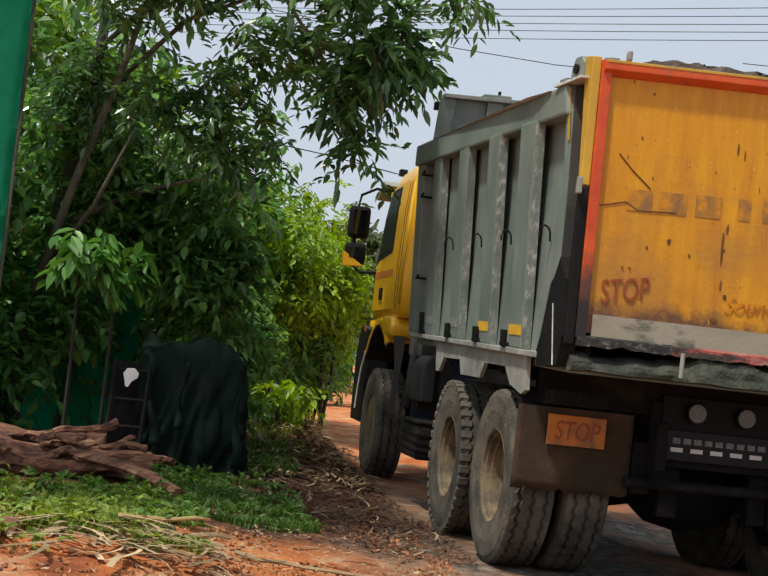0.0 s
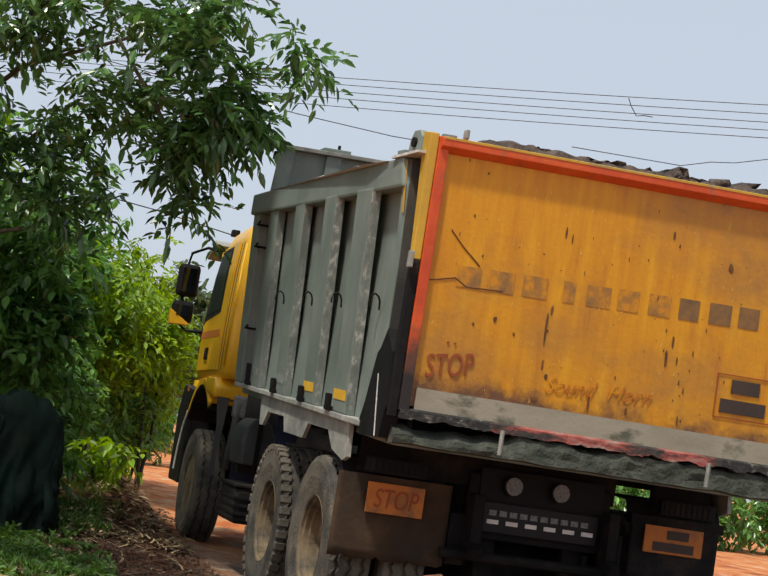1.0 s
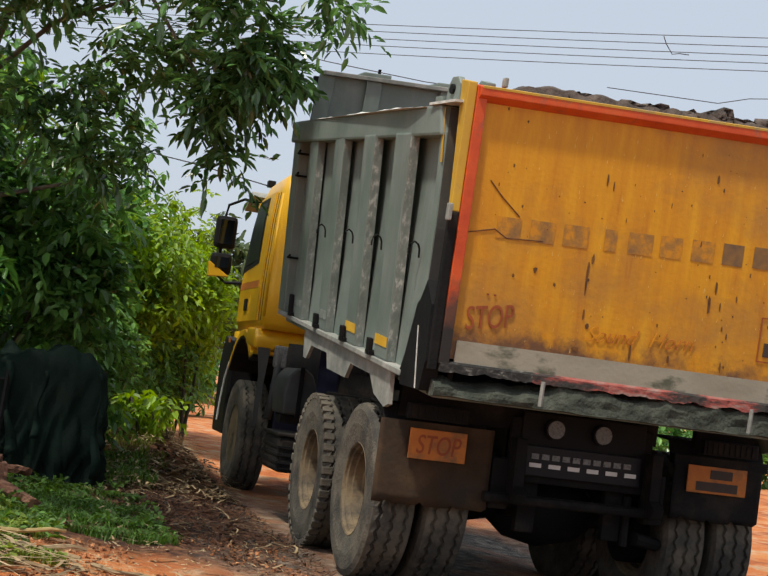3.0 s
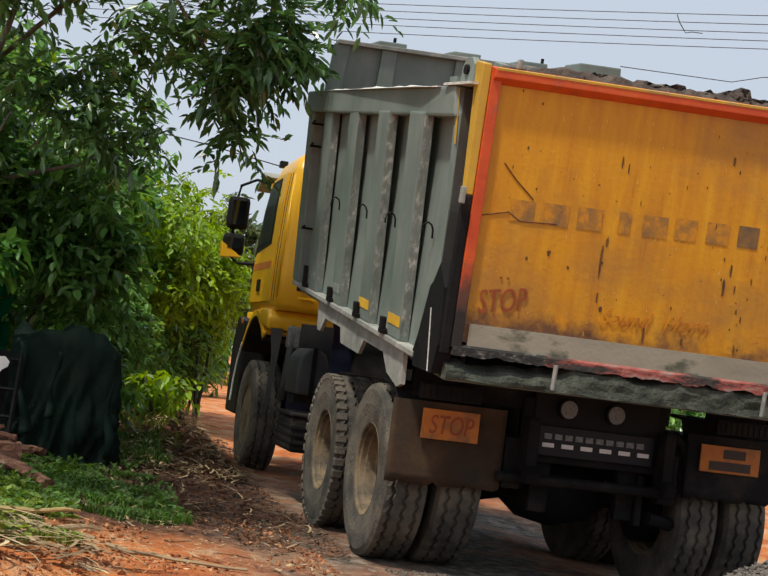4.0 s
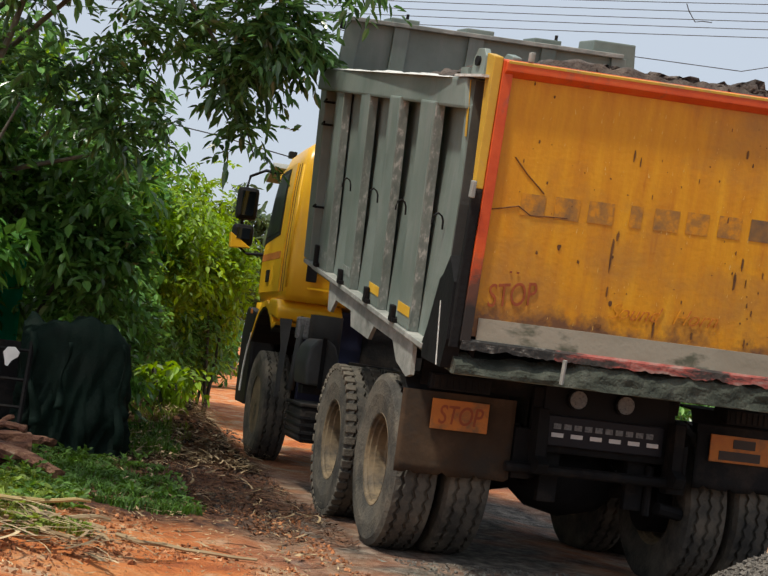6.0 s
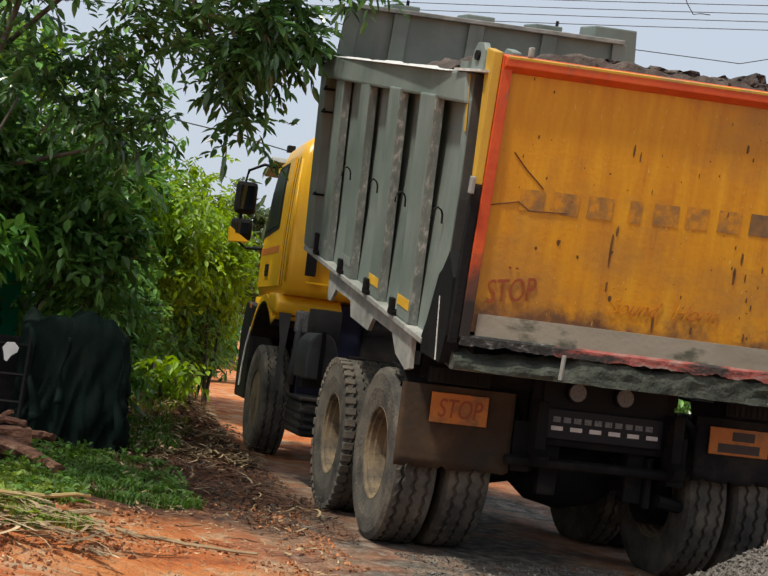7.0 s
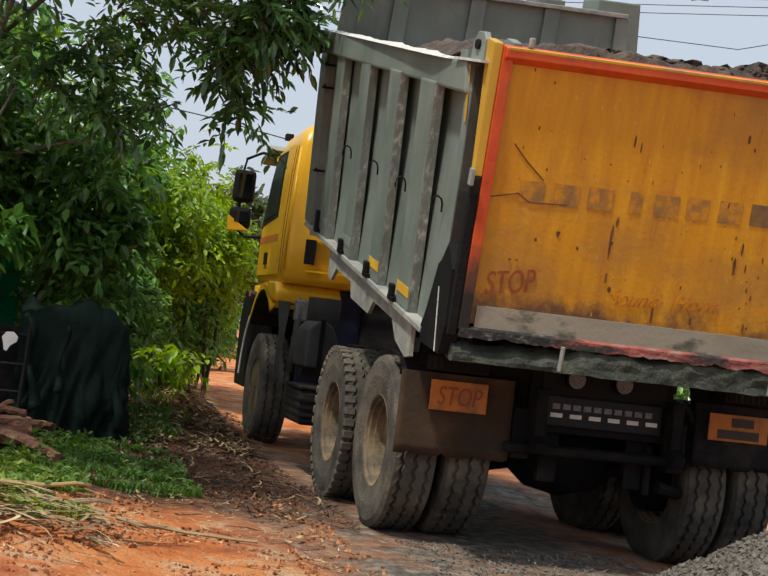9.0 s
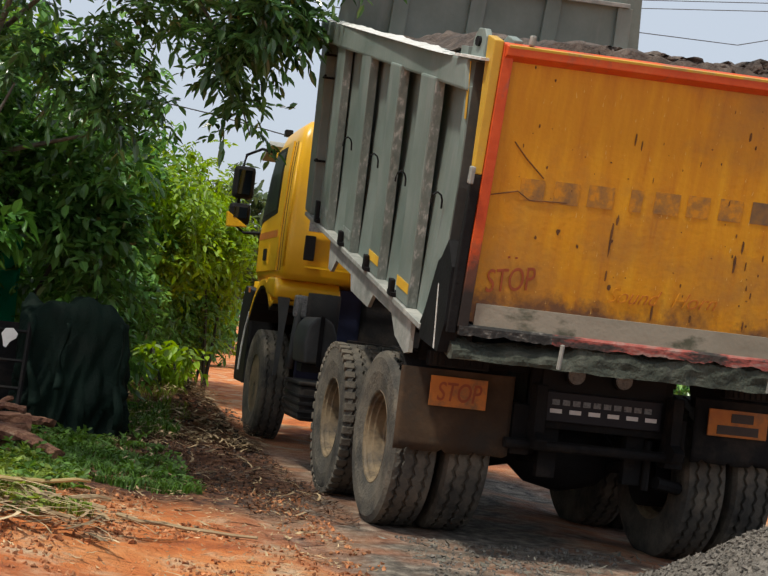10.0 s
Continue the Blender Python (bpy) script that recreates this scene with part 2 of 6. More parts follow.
def ground_material():
    """Laterite soil with paler dusty streaks, a brown littered verge with tree shade in its colour, and a spread of
    grey grit.
    """
    m = bpy.data.materials.new("laterite_ground")
    m.use_nodes = True
    nt = m.node_tree
    N, L = nt.nodes, nt.links
    b = N["Principled BSDF"]
    tc = N.new("ShaderNodeTexCoord")

    def noise_node(scale, detail=8.0, rough=0.65):
        n = N.new("ShaderNodeTexNoise")
        n.inputs["Scale"].default_value, n.inputs["Detail"].default_value, n.inputs["Roughness"].default_value = scale, detail, rough
        L.new(tc.outputs["Object"], n.inputs["Vector"])
        return n

    def ramp_node(src, items):
        r = N.new("ShaderNodeValToRGB")
        while len(r.color_ramp.elements) < len(items):
            r.color_ramp.elements.new(0.5)
        for i, (p, c) in enumerate(items):
            r.color_ramp.elements[i].position = p
            r.color_ramp.elements[i].color = (*c, 1)
        L.new(src, r.inputs[0])
        return r

    def mix(fac, c1, c2):
        x = N.new("ShaderNodeMix")
        x.data_type = 'RGBA'
        L.new(fac, x.inputs[0])
        L.new(c1, x.inputs[6])
        L.new(c2, x.inputs[7])
        return x.outputs[2]

    def attr(name):
        at = N.new("ShaderNodeAttribute")
        at.attribute_name = name
        return at.outputs["Fac"]

    fine = noise_node(14)
    dust = ramp_node(noise_node(2.6).outputs["Fac"], [(0.50, (0, 0, 0)), (0.66, (0.8, 0.8, 0.8))])
    pale = ramp_node(fine.outputs["Fac"], [(0.35, (0.42, 0.27, 0.15)), (0.65, (0.62, 0.47, 0.32))])
    soil = ramp_node(noise_node(1.3).outputs["Fac"], [(0.34, (0.25, 0.062, 0.018)), (0.46, (0.54, 0.155, 0.036)), (0.58, (0.60, 0.23, 0.070)), (0.70, (0.62, 0.40, 0.23))])
    # brown litter, darkened: the trees' shade is put into this ramp
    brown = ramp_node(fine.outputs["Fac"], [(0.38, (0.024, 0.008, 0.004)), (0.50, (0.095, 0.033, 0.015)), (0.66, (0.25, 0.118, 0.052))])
    grit = ramp_node(noise_node(9).outputs["Fac"], [(0.37, (0.045, 0.038, 0.030)), (0.51, (0.145, 0.122, 0.096)), (0.66, (0.31, 0.265, 0.21))])
    col = mix(dust.outputs[0], soil.outputs[0], pale.outputs[0])
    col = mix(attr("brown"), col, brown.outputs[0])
    col = mix(attr("grit"), col, grit.outputs[0])
    L.new(col, b.inputs["Base Color"])
    b.inputs["Roughness"].default_value = 0.95
    bp = N.new("ShaderNodeBump")
    bp.inputs["Strength"].default_value, bp.inputs["Distance"].default_value = 1.0, 0.06
    L.new(fine.outputs["Fac"], bp.inputs["Height"])
    L.new(bp.outputs[0], b.inputs["Normal"])
    return m


M_GROUND = ground_material()

# ---------------------------------------------------------------- mesh helpers


def part(name, bm, mat, parent=None, label="", smooth=False):
    me = bpy.data.meshes.new(name)
    bmesh.ops.recalc_face_normals(bm, faces=bm.faces[:])
    bm.to_mesh(me)
    bm.free()
    me.materials.append(mat)
    if smooth:
        for p in me.polygons:
            p.use_smooth = True
    ob = new(name, me)
    if parent:
        ob.parent = parent
    if label:
        tagged(ob, label)
    return ob


def box(bm, x0, x1, y0, y1, z0, z1, bevel=0.0):
    vs = [bm.verts.new(p) for p in ((x0, y0, z0), (x1, y0, z0), (x1, y1, z0), (x0, y1, z0), (x0, y0, z1), (x1, y0, z1), (x1, y1, z1), (x0, y1, z1))]
    fs = [bm.faces.new([vs[i] for i in q]) for q in ((0, 3, 2, 1), (4, 5, 6, 7), (0, 1, 5, 4), (1, 2, 6, 5), (2, 3, 7, 6), (3, 0, 4, 7))]
    if bevel:
        es = list({e for f in fs for e in f.edges})
        bmesh.ops.bevel(bm, geom=es, offset=bevel, segments=2, affect='EDGES', profile=0.6)
    return bm


def prism(bm, pts, x0, x1, bevel=0.0, axis="x"):
    """Extrudes the polygon pts, in (y, z), from x0 to x1 (axis y: pts are (x, z))."""
    put = (lambda p, a: (a, p[0], p[1])) if axis == "x" else (lambda p, a: (p[0], a, p[1]))
    a = [bm.verts.new(put(p, x0)) for p in pts]
    b = [bm.verts.new(put(p, x1)) for p in pts]
    n = len(pts)
    fs = [bm.faces.new(a), bm.faces.new(b[::-1])]
    fs += [bm.faces.new((a[i], b[i], b[(i + 1) % n], a[(i + 1) % n])) for i in range(n)]
    if bevel:
        es = list({e for f in fs for e in f.edges})
        bmesh.ops.bevel(bm, geom=es, offset=bevel, segments=2, affect='EDGES', profile=0.6)
    return bm


def tube(bm, pts, r, seg=8, cap=True):
    """A round rod along pts; r is one radius or one a point."""
    pts = [Vector(p) for p in pts]
    rs = r if isinstance(r, (list, tuple)) else [r] * len(pts)
    rings = []
    for i, p in enumerate(pts):
        d = (pts[min(i + 1, len(pts) - 1)] - pts[max(i - 1, 0)]).normalized()
        u = d.cross(Vector((0, 0, 1)) if abs(d.z) < 0.9 else Vector((1, 0, 0))).normalized()
        w = d.cross(u)
        rings.append([bm.verts.new(p + rs[i] * (math.cos(k * math.tau / seg) * u + math.sin(k * math.tau / seg) * w)) for k in range(seg)])
    for A, B in zip(rings, rings[1:]):
        for k in range(seg):
            bm.faces.new((A[k], A[(k + 1) % seg], B[(k + 1) % seg], B[k]))
    if cap:
        bm.faces.new(rings[0][::-1])
        bm.faces.new(rings[-1])
    return bm


def lathe(bm, profile, seg=56):
    """Turns the profile, in (x, r), round the x axis; closes it end to end."""
    rings = [[bm.verts.new((x, r * math.cos(k * math.tau / seg), r * math.sin(k * math.tau / seg))) for k in range(seg)] for x, r in profile]
    n = len(rings)
    for i in range(n):
        A, B = rings[i], rings[(i + 1) % n]
        for k in range(seg):
            bm.faces.new((A[k], A[(k + 1) % seg], B[(k + 1) % seg], B[k]))
    return bm


def empty(name, m=None):
    ob = new(name)
    if m:
        ob.matrix_basis = m
    return ob


def writing(name, text, size, mat, parent, m, label="", shear=0.0, bold=0.0, width=None):
    """Flat raised lettering in the built-in font, as a mesh, in the plane of m (x along the line, y up)."""
    cu = bpy.data.curves.new(name, 'FONT')
    cu.body, cu.size, cu.extrude, cu.align_x, cu.shear, cu.offset = text, size, 0.0015, 'CENTER', shear, bold
    tmp = bpy.data.objects.new(name, cu)
    scene.collection.objects.link(tmp)
    me = bpy.data.meshes.new_from_object(tmp)
    bpy.data.objects.remove(tmp)
    if width:
        xs = [v.co.x for v in me.vertices]
        k = width / (max(xs) - min(xs))
        for v in me.vertices:
            v.co.x *= k
    me.materials.clear()
    me.materials.append(mat)
    ob = new(name, me)
    ob.parent = parent
    ob.matrix_basis = m
    return tagged(ob, label) if label else ob


def darken_low(m, top, color):
    """Mixes a darker colour in low down, soot on the gate sheet; ragged by noise."""
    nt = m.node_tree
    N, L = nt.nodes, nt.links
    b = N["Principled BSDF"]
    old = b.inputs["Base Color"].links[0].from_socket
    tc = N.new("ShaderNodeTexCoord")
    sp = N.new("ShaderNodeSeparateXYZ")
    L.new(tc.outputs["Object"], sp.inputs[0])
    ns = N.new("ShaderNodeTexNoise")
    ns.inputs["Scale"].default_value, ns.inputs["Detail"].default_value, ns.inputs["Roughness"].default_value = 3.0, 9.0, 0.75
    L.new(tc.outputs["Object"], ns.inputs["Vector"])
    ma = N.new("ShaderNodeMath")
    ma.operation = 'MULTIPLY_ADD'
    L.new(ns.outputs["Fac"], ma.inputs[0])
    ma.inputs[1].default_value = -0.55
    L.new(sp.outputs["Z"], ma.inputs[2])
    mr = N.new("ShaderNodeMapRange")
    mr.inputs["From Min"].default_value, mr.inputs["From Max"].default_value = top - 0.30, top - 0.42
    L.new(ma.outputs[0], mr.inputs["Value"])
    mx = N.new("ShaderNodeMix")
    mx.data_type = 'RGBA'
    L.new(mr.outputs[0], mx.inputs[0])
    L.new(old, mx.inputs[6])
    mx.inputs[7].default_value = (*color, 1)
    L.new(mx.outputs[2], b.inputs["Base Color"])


darken_low(M_GATE, 0.54, (0.13, 0.06, 0.025))
# the gate frame goes from red to black towards its foot
darken_low(M_FRAME, 0.76, (0.10, 0.038, 0.022))
darken_low(M_FRAME, 0.60, (0.015, 0.013, 0.012))

# ---------------------------------------------------------------- ground


def smooth(a, b, x):
    t = np.clip((x - a) / (b - a), 0, 1)
    return t * t * (3 - 2 * t)


def ground_z(x, y):
    """Height of the soil: level under the wheels, a littered bank beside them, small lumps all over."""
    lump = noise.noise((x * 0.7, y * 0.7, 0.0)) * 0.035 + noise.noise((x * 2.6, y * 2.6, 3.0)) * 0.016 + noise.noise((x * 7, y * 7, 5.0)) * 0.016 + noise.noise((x * 15, y * 15, 8.0)) * 0.008
    bank = 0.36 * math.exp(-((x + 1.85) / 0.62) ** 2 - ((y - 7.5) / 2.3) ** 2)
    dip = 0.08 * float(smooth(0.1, 1.0, x)) * float(smooth(4.5, 2.5, y))
    side = 0.10 * float(smooth(-2.4, -3.6, x)) * float(smooth(9, 5, abs(y)))
    near = math.exp(-(max(0.0, abs(x) - 1.3) / 0.3) ** 2) if -1.0 < y < 6.2 else 0.0
    return (lump * (1 - 0.85 * near) + bank + side - dip) if math.hypot(x, y) < 120 else 0.0


def make_ground():
    def axis(lo, hi, step, far):
        a = list(np.arange(lo, hi + 1e-6, step))
        s, p = step, a[-1]
        while p < far:
            s *= 1.25
            p += s
            a.append(p)
        s, p = step, a[0]
        while p > -far:
            s *= 1.25
            p -= s
            a.insert(0, p)
        return a
    xs, ys = axis(-5.5, 4.5, 0.08, 900), axis(-4.5, 12, 0.09, 900)
    verts = [(x, y, ground_z(x, y)) for y in ys for x in xs]
    w = len(xs)
    faces = [(j * w + i, j * w + i + 1, (j + 1) * w + i + 1, (j + 1) * w + i) for j in range(len(ys) - 1) for i in range(w - 1)]
    me = bpy.data.meshes.new("ground")
    me.from_pydata(verts, [], faces)
    brown = me.attributes.new("brown", 'FLOAT', 'POINT')
    grit = me.attributes.new("grit", 'FLOAT', 'POINT')
    bv, gv = [], []
    for x, y, z in verts:
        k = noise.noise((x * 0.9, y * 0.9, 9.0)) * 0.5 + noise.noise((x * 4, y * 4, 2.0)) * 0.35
        # leafy: the littered verge, where tree shade goes into the colour
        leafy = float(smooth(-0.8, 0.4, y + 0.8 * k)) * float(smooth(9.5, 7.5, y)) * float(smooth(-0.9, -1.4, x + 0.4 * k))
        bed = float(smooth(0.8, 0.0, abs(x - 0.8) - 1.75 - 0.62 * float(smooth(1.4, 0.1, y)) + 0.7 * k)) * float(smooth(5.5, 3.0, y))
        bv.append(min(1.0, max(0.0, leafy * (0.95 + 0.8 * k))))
        gv.append(min(1.0, max(0.0, bed * (0.85 + 1.2 * k))))
    brown.data.foreach_set("value", bv)
    grit.data.foreach_set("value", gv)
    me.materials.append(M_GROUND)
    for p in me.polygons:
        p.use_smooth = True
    return tagged(new("ground", me), "orange laterite earth with grey grit and litter", "ground", kind="structure")


make_ground()

# ---------------------------------------------------------------- the tipper truck
PIVOT_Y, PIVOT_Z = -0.618, 1.111
truck = tagged(empty("tipper_truck"), "yellow tipper truck with grey raised body and orange tailgate", "truck")
dump_bed = part("dump_bed", box(bmesh.new(), -1.2, 1.2, -0.66, 3.72, 0.11, 0.19, 0.01), M_GREY, truck, "grey steel tipping body, partly raised")
dump_bed.location = (0, PIVOT_Y, PIVOT_Z)
RIBS = (0.245, 1.065, 1.975, 2.90)


def gate_u(w):
    return -0.70 + 0.04 * (w - 0.29)


def bed_side(s):
    """One long side of the body: sheet, rails, ribs, skirt; s is -1 or 1."""
    X = lambda a, b: sorted((s * a, s * b))
    part("side_sheet", box(bmesh.new(), *X(1.18, 1.205), -0.42, 3.7, 0.19, 1.6), M_GREY, dump_bed)
    part("top_rail", prism(bmesh.new(), [(-0.37, 1.675), (3.78, 1.675), (3.78, 1.505), (-0.42, 1.505)], *X(1.12, 1.30), 0.016), M_GREY, dump_bed)
    bm = bmesh.new()
    rows = []
    for i in range(90):
        u = -0.1 + i * 0.0425
        h = 0.006 + 0.03 * abs(noise.noise((u * 3, s, 0.0))) + 0.012 * noise.noise((u * 12, s, 3.0))
        rows.append([bm.verts.new((s * x, u, w)) for x, w in ((1.13, 1.674), (1.16, 1.675 + h), (1.255, 1.675 + h * 0.8), (1.29, 1.674))])
    for A, B in zip(rows, rows[1:]):
        for k in range(4):
            bm.faces.new((A[k], A[(k + 1) % 4], B[(k + 1) % 4], B[k]))
    bm.faces.new(rows[0])
    bm.faces.new(rows[-1])
    part("rail_dust", bm, M_DUST, dump_bed, "pale stone dust along the top rail")
    part("ledge", box(bmesh.new(), *X(1.10, 1.285), -0.27, 3.66, 0.163, 0.197, 0.006), M_LEDGE, dump_bed)
    for u in RIBS:
        rib = part("rib", box(bmesh.new(), *X(1.203, 1.268), u - 0.12, u + 0.17, 0.197, 1.532, 0.012), M_GREY, dump_bed)
        if s < 0:
            part("scuff_plate", box(bmesh.new(), *X(1.208, 1.262), u - 0.1245, u - 0.121, 0.2, 1.53), M_SCUFF, dump_bed, "scuffed bare edge of the rib")
            part("reflector_tape", box(bmesh.new(), *X(1.268, 1.271), u - 0.115, u + 0.165, 0.275, 0.335), M_TAPE if u < 1.5 else M_SCUFF, dump_bed, "worn reflective tape")
    part("front_post", box(bmesh.new(), *X(1.16, 1.272), 3.50, 3.76, 0.197, 1.532, 0.012), M_GREY, dump_bed)
    part("rear_post", prism(bmesh.new(), [(-0.42, 1.532), (-0.345, 1.532), (-0.42, 1.0), (-0.43, 0.62), (-0.36, 0.42), (-0.42, 0.42), (-0.50, 0.62), (-0.49, 1.0)], *X(1.14, 1.273), 0.006), M_GREY, dump_bed)
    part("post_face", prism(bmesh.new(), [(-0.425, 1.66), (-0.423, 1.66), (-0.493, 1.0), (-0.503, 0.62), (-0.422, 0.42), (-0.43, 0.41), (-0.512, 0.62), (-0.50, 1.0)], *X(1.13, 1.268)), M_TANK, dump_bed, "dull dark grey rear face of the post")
    part("weld_scar", prism(bmesh.new(), [(-0.60, 0.14), (-0.585, 0.14), (-0.475, 0.47), (-0.485, 0.47)], *X(1.277, 1.280)), M_DUST, dump_bed, "pale scraped line on the chute plate")
    part("weld_scar", prism(bmesh.new(), [(-0.33, 0.58), (-0.315, 0.58), (-0.30, 0.78), (-0.31, 0.78)], *X(1.206, 1.210)), M_DUST, dump_bed, "pale scraped line on the side sheet")
    # added dark sheet that paints the shade in the gap beside the gate
    part("inner_cheek", prism(bmesh.new(), [(-0.64, 0.14), (-0.60, 1.66), (-0.40, 1.66), (-0.40, 0.14)], *X(1.09, 1.12)), M_DARK, dump_bed, "dark sheet added for the shaded gap beside the tailgate")
    part("corner_plate", prism(bmesh.new(), [(-0.62, 1.677), (-0.62, 1.691), (-0.20, 1.691), (-0.20, 1.677)], *X(1.10, 1.305)), M_DUST, dump_bed, "pale dusty corner plate")
    part("post_stripe", prism(bmesh.new(), [(-0.385, 1.66), (-0.36, 1.66), (-0.425, 1.36), (-0.45, 1.36)], *X(1.279, 1.282)), M_EDGE, dump_bed, "faded yellow stripe")
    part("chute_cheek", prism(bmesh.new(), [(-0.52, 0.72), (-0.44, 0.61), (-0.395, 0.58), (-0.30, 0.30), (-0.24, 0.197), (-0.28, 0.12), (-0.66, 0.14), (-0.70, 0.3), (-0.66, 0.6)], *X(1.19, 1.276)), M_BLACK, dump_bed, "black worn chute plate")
    part("skirt", prism(bmesh.new(), [(2.64, 0.162), (2.55, -0.06), (2.44, -0.06), (2.31, 0.05), (1.77, 0.06), (1.69, -0.04), (1.13, -0.03), (1.03, 0.075), (0.50, 0.08), (0.34, -0.02), (0.07, -0.06), (-0.02, -0.03), (0.02, 0.162)],
         *X(1.225, 1.25)), M_LEDGE, dump_bed, "notched grey skirt plate")
    for u in (0.45, 1.21, 2.11, 3.10):
        bm = box(bmesh.new(), *X(1.272, 1.305), u - 0.03, u + 0.03, 0.197, 0.30 if u < 3 else 0.36, 0.008)
        box(bm, *X(1.23, 1.30), u - 0.055, u + 0.055, 0.2, 0.225)
        part("stake_pocket", bm, M_BLACK, dump_bed)
    for u in (-0.08, 0.74, 1.55, 2.48):
        bm = tube(bmesh.new(), [(s * 1.203, u, 0.825), (s * 1.205, u, 0.875), (s * 1.215, u, 0.90), (s * 1.237, u, 0.915), (s * 1.26, u, 0.90), (s * 1.268, u, 0.87), (s * 1.268, u, 0.845)], 0.006, 6)
        part("rope_hook", bm, M_DARK, dump_bed)
    for w in (0.62, 1.25, 1.42):
        part("rope_hook", tube(bmesh.new(), [(s * 1.2, 3.46, w), (s * 1.29, 3.45, w), (s * 1.29, 3.36, w + 0.02)], 0.01, 6), M_DARK, dump_bed)
    bm = prism(bmesh.new(), [(-0.42, 1.675), (-0.42, 1.80), (-0.38, 1.84), (-0.30, 1.84), (-0.26, 1.79), (-0.24, 1.675)], *X(1.20, 1.235), 0.006)
    prism(bm, [(-0.24, 1.675), (-0.24, 1.735), (-0.14, 1.735), (-0.14, 1.675)], *X(1.17, 1.25))
    part("hinge_lug", bm, M_GREY, dump_bed)
    part("hinge_lug", prism(bmesh.new(), [(-0.62, 1.675), (-0.62, 1.80), (-0.50, 1.82), (-0.44, 1.79), (-0.44, 1.675)], *X(1.10, 1.15), 0.006), M_GREY, dump_bed)
    part("hinge_pin", tube(bmesh.new(), [(s * 1.06, -0.34, 1.77), (s * 1.25, -0.34, 1.77)], 0.028, 10), M_DARK, dump_bed)


bed_side(-1)
bed_side(1)

# headboard with its ribs and cap
part("headboard", box(bmesh.new(), -1.19, 1.19, 3.66, 3.70, 0.19, 2.17), M_GREY, dump_bed, "weathered grey headboard, stained by the load")
for x in (-1.18, -0.78, -0.14, 0.5, 1.13):
    part("headboard_rib", box(bmesh.new(), x - 0.065, x + 0.065, 3.625, 3.66, 1.2, 2.17, 0.006), M_GREY, dump_bed)
part("headboard_cap", box(bmesh.new(), -1.22, 1.16, 3.60, 3.72, 2.17, 2.205, 0.006), M_LEDGE, dump_bed)
for x in (-0.75, -0.10, 0.50):
    part("cap_bracket", box(bmesh.new(), x - 0.11, x + 0.13, 3.72, 4.05, 2.14, 2.25, 0.01), M_GREY, dump_bed)
part("canopy_end", box(bmesh.new(), 0.92, 1.30, 3.72, 4.10, 1.60, 2.30, 0.012), M_GREY, dump_bed)
part("canopy_edge", box(bmesh.new(), -1.22, 0.92, 4.0, 4.06, 2.12, 2.19, 0.006), M_DARK, dump_bed)
for x in (-0.7, 0.62):
    part("canopy_pin", tube(bmesh.new(), [(x, 3.85, 2.15), (x, 3.85, 2.30)], 0.014, 6), M_DARK, dump_bed)

# tailgate
LEAN = 2.3
part("tailgate_panel", prism(bmesh.new(), [(gate_u(0.33), 0.33), (gate_u(1.76), 1.76), (gate_u(1.76) + 0.04, 1.76), (gate_u(0.33) + 0.04, 0.33)], -1.19, 1.19), M_GATE, dump_bed, "scratched orange-yellow tailgate sheet with rust marks")
bm = bmesh.new()
prism(bm, [(gate_u(1.72) - 0.055, 1.722), (gate_u(1.76) - 0.055, 1.768), (gate_u(1.76) + 0.03, 1.785), (gate_u(1.68) - 0.002, 1.69)], -1.2, 1.2, 0.004)
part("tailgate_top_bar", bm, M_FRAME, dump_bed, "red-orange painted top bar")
part("bar_edge", prism(bmesh.new(), [(gate_u(1.76) - 0.058, 1.760), (gate_u(1.76) - 0.058, 1.772), (gate_u(1.76) - 0.045, 1.776), (gate_u(1.76) - 0.045, 1.764)], -1.19, 1.19), M_EDGE, dump_bed, "thin pale edge of the top bar")
for s in (-1, 1):
    X = sorted((s * 1.152, s * 1.21))
    z0, z1 = 0.30, 1.775
    part("tailgate_side_bar", prism(bmesh.new(), [(gate_u(z0) - 0.03, z0), (gate_u(z1) - 0.03, z1), (gate_u(z1), z1), (gate_u(z0), z0)], *X, 0.004), M_FRAME, dump_bed, "red-orange painted side bar, black towards its foot")
    X = sorted((s * 1.212, s * 1.262))
    part("tailgate_flange", prism(bmesh.new(), [(gate_u(1.1) - 0.02, 1.1), (gate_u(1.79) - 0.02, 1.79), (gate_u(1.79) + 0.12, 1.81), (gate_u(1.5) + 0.06, 1.45), (gate_u(1.1) + 0.03, 1.1)], *X, 0.006), M_EDGE, dump_bed, "yellow edge flange")
    # lower flange takes a dark colour: the shade of the gap next to it
    part("tailgate_flange_red", prism(bmesh.new(), [(gate_u(0.26) - 0.02, 0.26), (gate_u(1.1) - 0.02, 1.098), (gate_u(1.1) + 0.03, 1.098), (gate_u(0.26) + 0.03, 0.26)], *X, 0.006), M_DARK, dump_bed, "edge flange coloured dark for the shaded gap beside it")
    part("gate_hinge", box(bmesh.new(), *sorted((s * 1.05, s * 1.075)), -0.68, -0.63, 1.78, 1.835, 0.01), M_LEDGE, dump_bed)
    part("gate_catch", box(bmesh.new(), *sorted((s * 1.262, s * 1.285)), -0.73, -0.68, 1.05, 1.14, 0.006), M_LEDGE, dump_bed)
